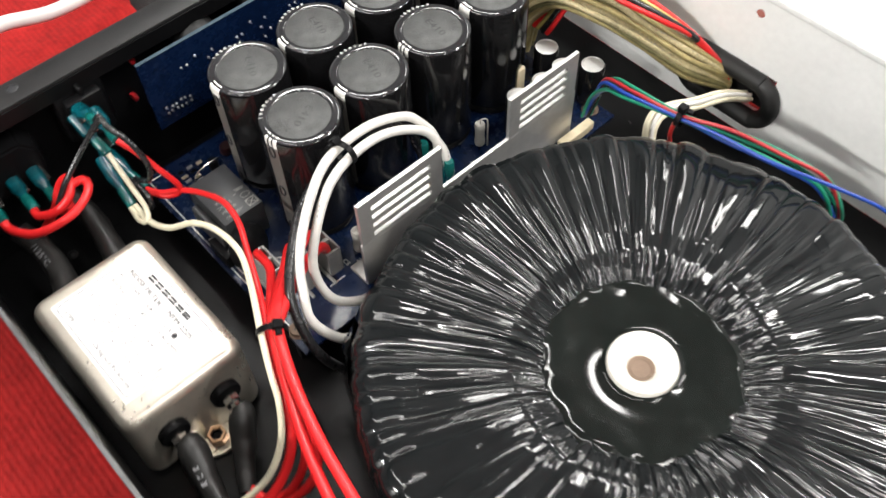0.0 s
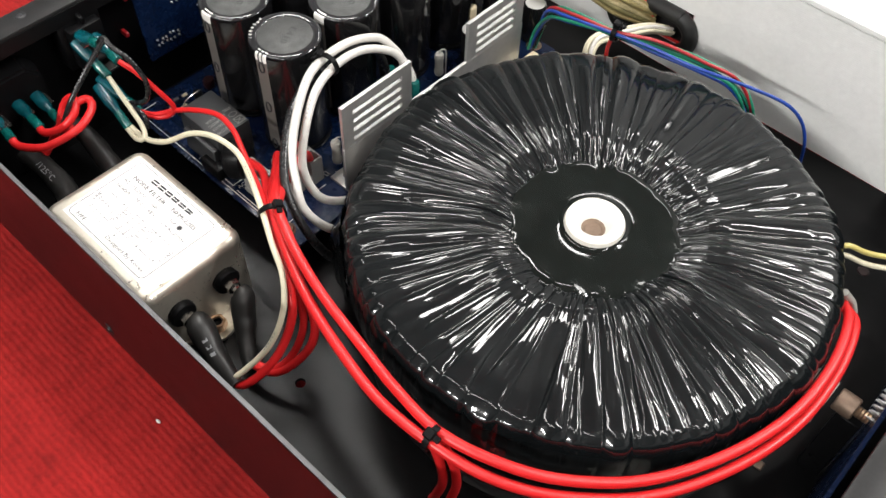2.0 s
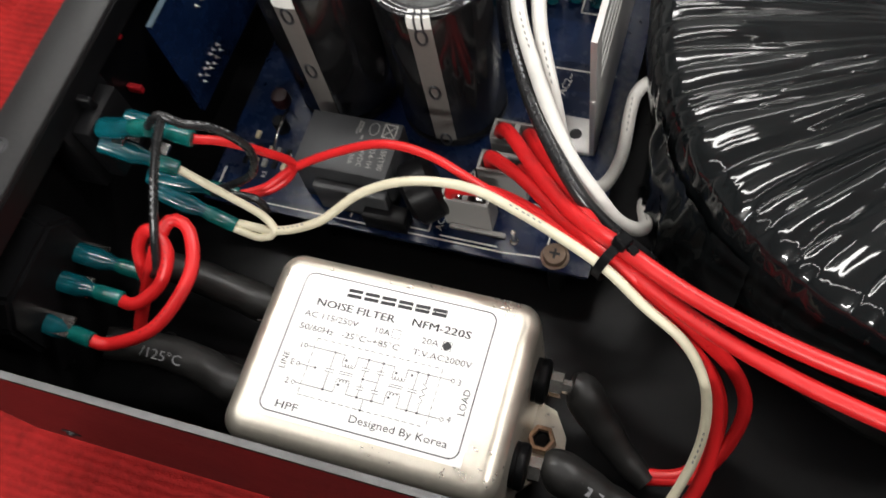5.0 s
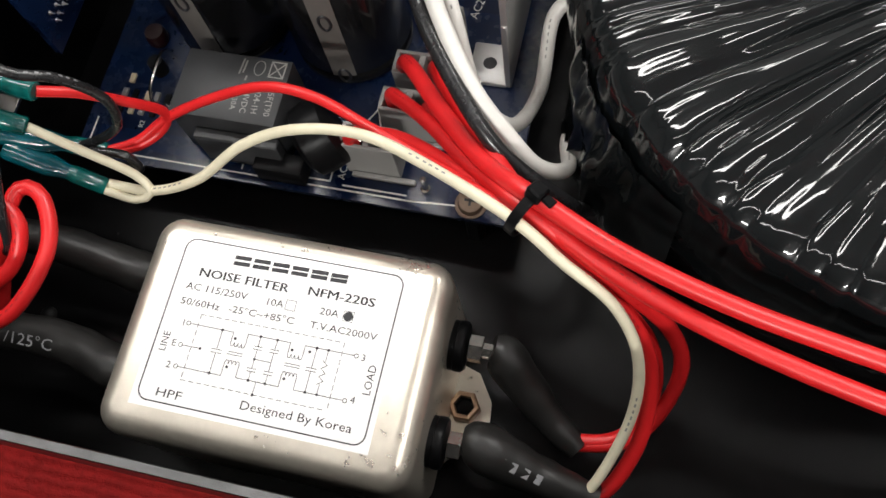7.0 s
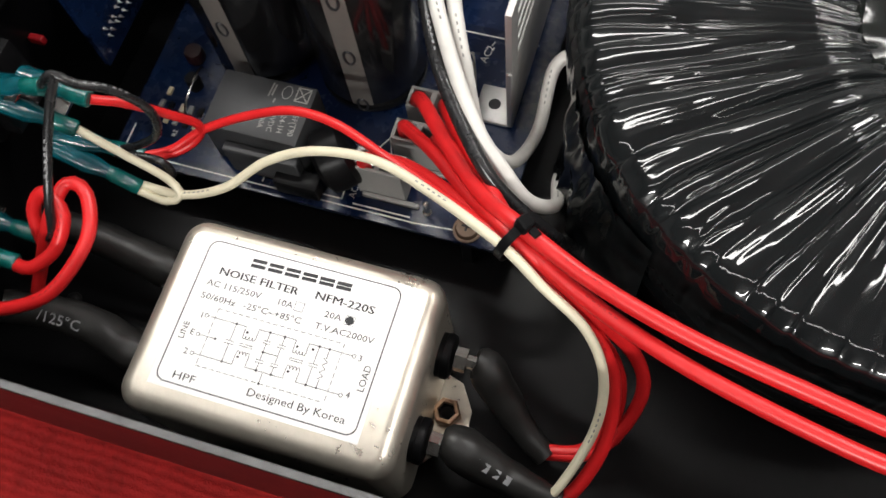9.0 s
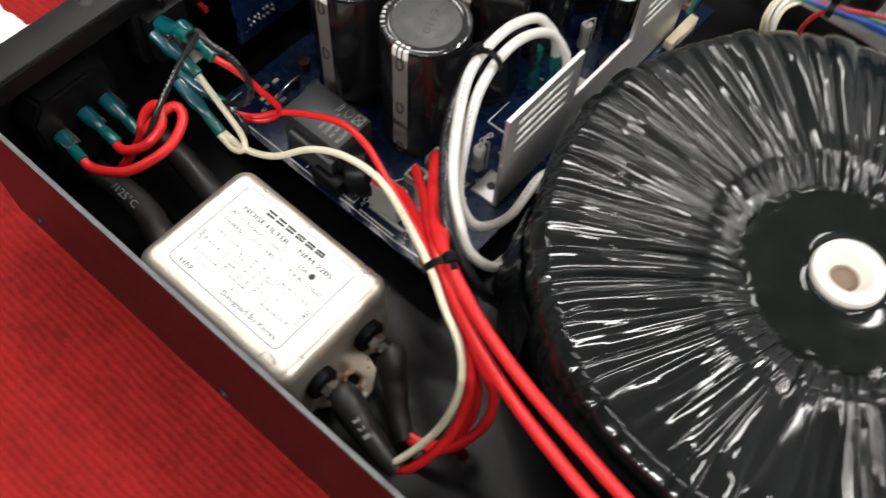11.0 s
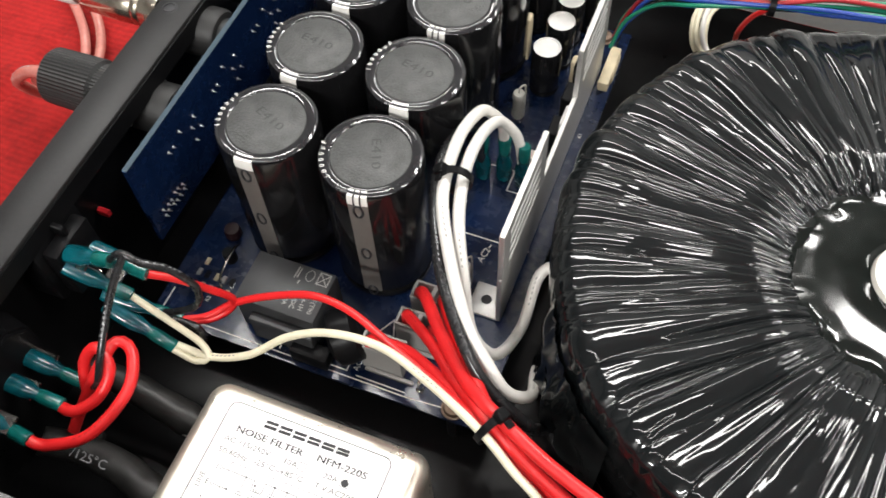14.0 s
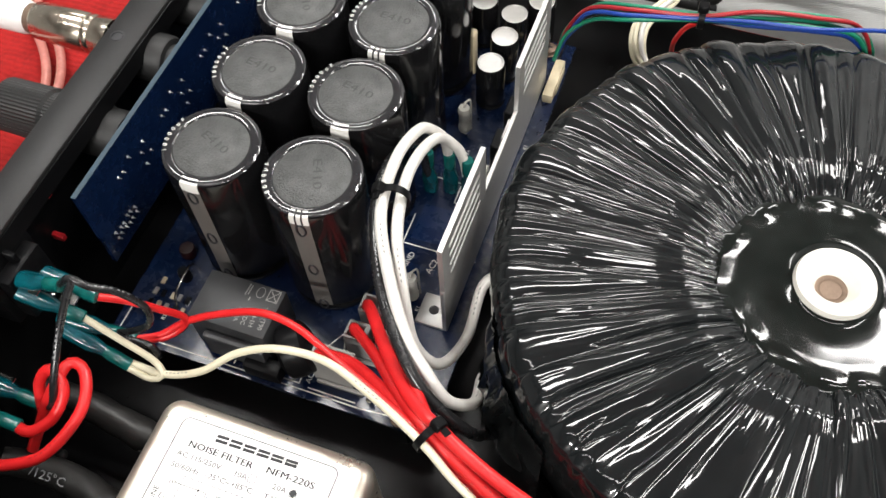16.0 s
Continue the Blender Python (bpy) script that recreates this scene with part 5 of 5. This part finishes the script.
        wire("cream_bundle_wire", [(196 + dx, 384, 28 + dz), (192 + dx, 366, 38 + dz), (190 + dx, 346, 46 + dz), (182 + dx, 328, 46 + dz), (186 + dx, 320, 34 + dz), (200 + dx, 318, 32 + dz), (212 + dx, 316, 40 + dz)], 1.1, (CREAM_WIRE, WHITE_WIRE, CREAM_WIRE)[k % 3], "thin pale wire curling out of the grommet", "pale bundle wires")
    wire("red_branch_wire", [(205, 306, 76), (200, 311, 66), (197, 316, 52), (198, 320, 38)], 1.0, RED_WIRE, "thin red wire hanging from the tied bundle", B)
    PALE_GOLD = mat("pale_gold_sleeve", (0.46, 0.39, 0.22), 0.42, 0, 0.5, 900, 0.4, 1500)
    OLIVE = mat("olive_twisted_sleeve", (0.16, 0.14, 0.06), 0.42, 0, 0.5, 900, 0.4, 1500)
    for k in range(26):
        a = 2 * math.pi * k / 26 * 2.0
        q = (9.0 if k < 14 else 5.0) + rng.uniform(-1.4, 1.4)
        dy, dz = q * math.cos(a), q * math.sin(a) * 0.75
        way = [(92, 331 + dy, 26 + dz), (95, 335 + dy, 50 + dz), (108, 343 + dy, 63 + dz), (128, 352 + dy, 61 + dz), (148, 361 + 0.9 * dy, 53 + dz), (170, 371 + 0.8 * dy, 42 + dz), (184, 385, 28 + 0.8 * dz)]
        way = [(x + rng.uniform(-0.8, 0.8), y + rng.uniform(-0.9, 0.9), z + rng.uniform(-0.9, 0.9)) for x, y, z in way]
        m, word = ((GOLD_LITZ, "gold"), (PALE_GOLD, "pale gold"), (OLIVE, "olive"), (GOLD_LITZ, "gold"), (PALE_GOLD, "pale gold"))[k % 5]
        wire("braided_wire", way, 1.45, m, f"thin {word} twisted wire running to the grommet", "gold twisted wires")
    for k, (m, word, r) in enumerate(((RED_WIRE, "red", 1.9), (YELLOW_WIRE, "yellow", 1.3), (BLACK_WIRE, "black", 1.8), (RED_WIRE, "orange-red", 1.3))):
        wire("hook_up_wire", [(96 + 3 * k, 336, 40), (112 + 3 * k, 352 - 3 * k, 72 + k), (132 + 3 * k, 354 - 3 * k, 76), (150 + 2 * k, 362 - 2 * k, 68), (168, 374, 52), (184, 385, 32)], r, m, f"thin {word} wire on top of the gold bundle", "hook-up wires")
    # leads at the front end
    wire("yellow_lead", [(340, 280, 58), (346, 285, 60), (354, 291, 56), (372, 307, 50), (386, 318, 40)], 1.2, YELLOW_WIRE, "yellow lead leaving the transformer", "front leads")
    wire("cream_front_lead", [(341, 278, 55), (347, 283, 56), (356, 290, 51), (373, 304, 46), (388, 312, 38)], 1.2, CREAM_WIRE, "cream lead leaving the transformer", "front leads")
    wire("grey_front_lead", [(356, 262, 60), (362, 266, 50), (369, 256, 40), (372, 244, 26), (374, 236, 8)], 1.6, GREY_WIRE, "grey lead hanging beside the transformer", "front leads")
    # front end: lamp holder, silver stud, scrap of tape
    st = thing("silver_stud", (382, 224, 50), "short dull brass ring nut at the front wall", "stud")
    part("barrel", lathe([(2.2, -5), (4.4, -5), (4.8, -4.4), (4.8, 2.4), (4.2, 3), (2.2, 3)], 24, "X", closed=True), BRASS_DULL, st)
    part("threaded_end", lathe([(0, -1), (2.4, -1)] + [(2.4 - 0.3 * (k % 2), 0.7 * k) for k in range(13)] + [(0, 9)], 14, "X"), COPPERY, st)
    part("mount", box(-2, 8, -3, 3, -50, -4.6, 0.5, 1), BLACK_PLASTIC, st)
    cw = thing("white_plug", (371, 226, 46), "small white nylon plug on the front leads", "connector", "small white plugs")
    part("shell", box(-4, 4, -5, 5, -3, 4, 0.6, 2), NYLON, cw)
    part("latch", box(-2, 2, -7.5, -5.1, 0, 3, 0.4, 1), NYLON, cw)
    part("lead", tube([(0, 5, 0), (-2, 14, -3), (-3, 24, -14), (-2, 30, -30), (2, 34, -45)], 1.3, 8), GREY_WIRE, cw)
    copy_thing(cw, pose(0.381, 0.318, 0.046, 0, 0, -50))
    solo("metal_clip", box(-3.5, 3.5, -2.2, 2.2, 0, 1.2, 0.4, 1), BRASS_DULL, "small flat metal clip on the case floor", "clip", at=(368, 208, 0.2))
    # dark disc laid on the floor in place of an open hole
    solo("floor_plug", lathe([(0, 0.5), (2.6, 0.5), (3.0, 0)], 18), TAPE_RED, "dark red disc standing for a hole in the case floor", "plug", at=(354, 333, 0))
    fb = thing("front_board", (392, 200, 4), "small dark circuit board with solder pins along the front wall", "circuit board")
    part("board", box(-0.8, 0.8, -55, 80, 0, 66), PCB, fb, smooth=False)
    pin = None
    for k in range(20):
        if pin is None:
            pin = ob = part("solder_pin", lathe([(1.1, 0), (0.6, -1.0), (0.3, -3), (0, -3)], 8, "X"), SOLDER, fb)
        else:
            ob = new("solder_pin", pin.data)
            ob.parent = fb
        ob.location = (-0.8 * MM, (20 + 3 * (k % 10)) * MM, (52 + 5 * (k // 10)) * MM)
    sheet = bmesh.new()
    g = [[sheet.verts.new((8 * i, 4.5 * k, 2.0 * noise.noise(Vector((i / 1.7, k / 1.3, 0.5))) + 0.8 * i)) for k in range(7)] for i in range(5)]
    for i in range(4):
        for k in range(6):
            sheet.faces.new((g[i][k], g[i + 1][k], g[i + 1][k + 1], g[i][k + 1]))
    bmesh.ops.solidify(sheet, geom=sheet.faces[:], thickness=0.4)
    solo("tape_scrap", sheet, GREY_WIRE, "crumpled scrap of grey tape on the case floor", "tape", at=(340, 122, 3))


def build_outside():
    # mains cord with its plug
    cord = thing("mains_cable", (-2, 92, 62), "white mains cord with moulded plug behind the amplifier", "cable")
    o = Matrix.Translation((2, -92, -62))
    plug = bmesh.new()
    plug = box(-17, 2.4, 82, 102, 53, 71, 4, 3)
    plug.transform(o)
    part("plug", plug, CORD_WHITE, cord, "moulded white plug")
    relief = lathe([(0, -2), (8.5, -2), (8.5, 3), (7.2, 4), (7.6, 7), (6.4, 8), (6.8, 11), (5.6, 12), (5.8, 15), (4.4, 16), (4.0, 19)], 24)
    relief.transform(o @ along((-15, 91, 62.5), (-36, 95.5, 63)))
    part("strain_relief", relief, CORD_WHITE, cord, "ribbed strain relief")
    cb = tube([(-28, 93, 63), (-48, 98.5, 62.5), (-66, 110, 58), (-82, 124, 50), (-94, 139, 42), (-107, 168, 25), (-132, 208, 6), (-152, 236, -5), (-180, 272, -8.5), (-220, 310, -8.5), (-330, 380, -8.5), (-560, 420, -8.5)], 3.9, 16, 3)
    cb.transform(o)
    part("cable", cb, CORD_WHITE, cord)
    # binding-post knobs and a metal phono plug outside the rear panel
    for y in (194,):
        n = 96
        bm = bmesh.new()
        prof = [(0, -32), (8.5, -32), (10.2, -30.5), (10.6, -11), (9.4, -10), (9.0, -3), (6, 3)]
        rings = []
        for r, z in prof:
            rings.append([bm.verts.new(((r - (0.35 if k % 2 and r > 8.9 else 0)) * math.cos(2 * math.pi * k / n), (r - (0.35 if k % 2 and r > 8.9 else 0)) * math.sin(2 * math.pi * k / n), z)) for k in range(n)])
        for a, b in zip(rings, rings[1:]):
            for k in range(n):
                bm.faces.new((a[k], a[(k + 1) % n], b[(k + 1) % n], b[k]))
        bmesh.ops.remove_doubles(bm, verts=bm.verts[:], dist=1e-5)
        bmesh.ops.recalc_face_normals(bm, faces=bm.faces[:])
        bm.transform(pose(0, 0, 0, 0, 90, 0))
        solo("speaker_terminal", bm, RUBBER, "black ribbed binding post knob outside the rear panel", "terminal", at=(3, y, 70))
    rca = thing("phono_plug", (3, 229, 78), "nickel phono plug with cream sleeve in the rear panel", "plug")
    part("shell", lathe([(0, -3), (7.6, -3), (7.6, -10), (7.2, -10.6), (7.6, -11.2), (7.6, -13), (7.2, -13.6), (7.6, -14.2), (7.8, -22), (7.2, -36), (5.6, -38), (0, -38)], 32, "X"), PLUG_METAL, rca, "satin champagne metal shell")
    part("band", lathe([(5.2, -37.5), (5.8, -37.5), (5.8, -40), (5.2, -40)], 28, "X", closed=True), BRASS_DULL, rca, "gold band")
    part("boot", lathe([(0, -39), (5.4, -39), (6.6, -42), (6.8, -58), (5, -64), (0, -64)], 28, "X"), CORD_WHITE, rca, "cream sleeve")
    part("cable", tube([(-60, 0, 0), (-90, 4, -8), (-150, 20, -44), (-230, 60, -84), (-400, 120, -85.5), (-640, 130, -85.5)], 3.2, 12, 4), CORD_WHITE, rca)
    wire("speaker_cable", [(-26, 194, 70), (-44, 196, 64), (-60, 200, 48), (-72, 216, 20), (-84, 240, -6), (-120, 290, -9), (-260, 380, -9.5), (-520, 470, -9.5)], 2.4, CLEAR_JACKET, "clear pinkish speaker cable from the binding post", "speaker cables", "cable")
    wire("speaker_cable", [(-26, 197, 66), (-44, 201, 59), (-58, 207, 42), (-68, 224, 14), (-80, 248, -7), (-116, 297, -9), (-256, 388, -9.5), (-516, 478, -9.5)], 2.4, CLEAR_JACKET, "clear pinkish speaker cable from the binding post", "speaker cables", "cable")


build_room()
build_cloth()
build_case()
build_heatsink()
build_toroid()
build_filter()
build_boards()
build_capacitors()
build_board_things()
build_wires()
build_outside()
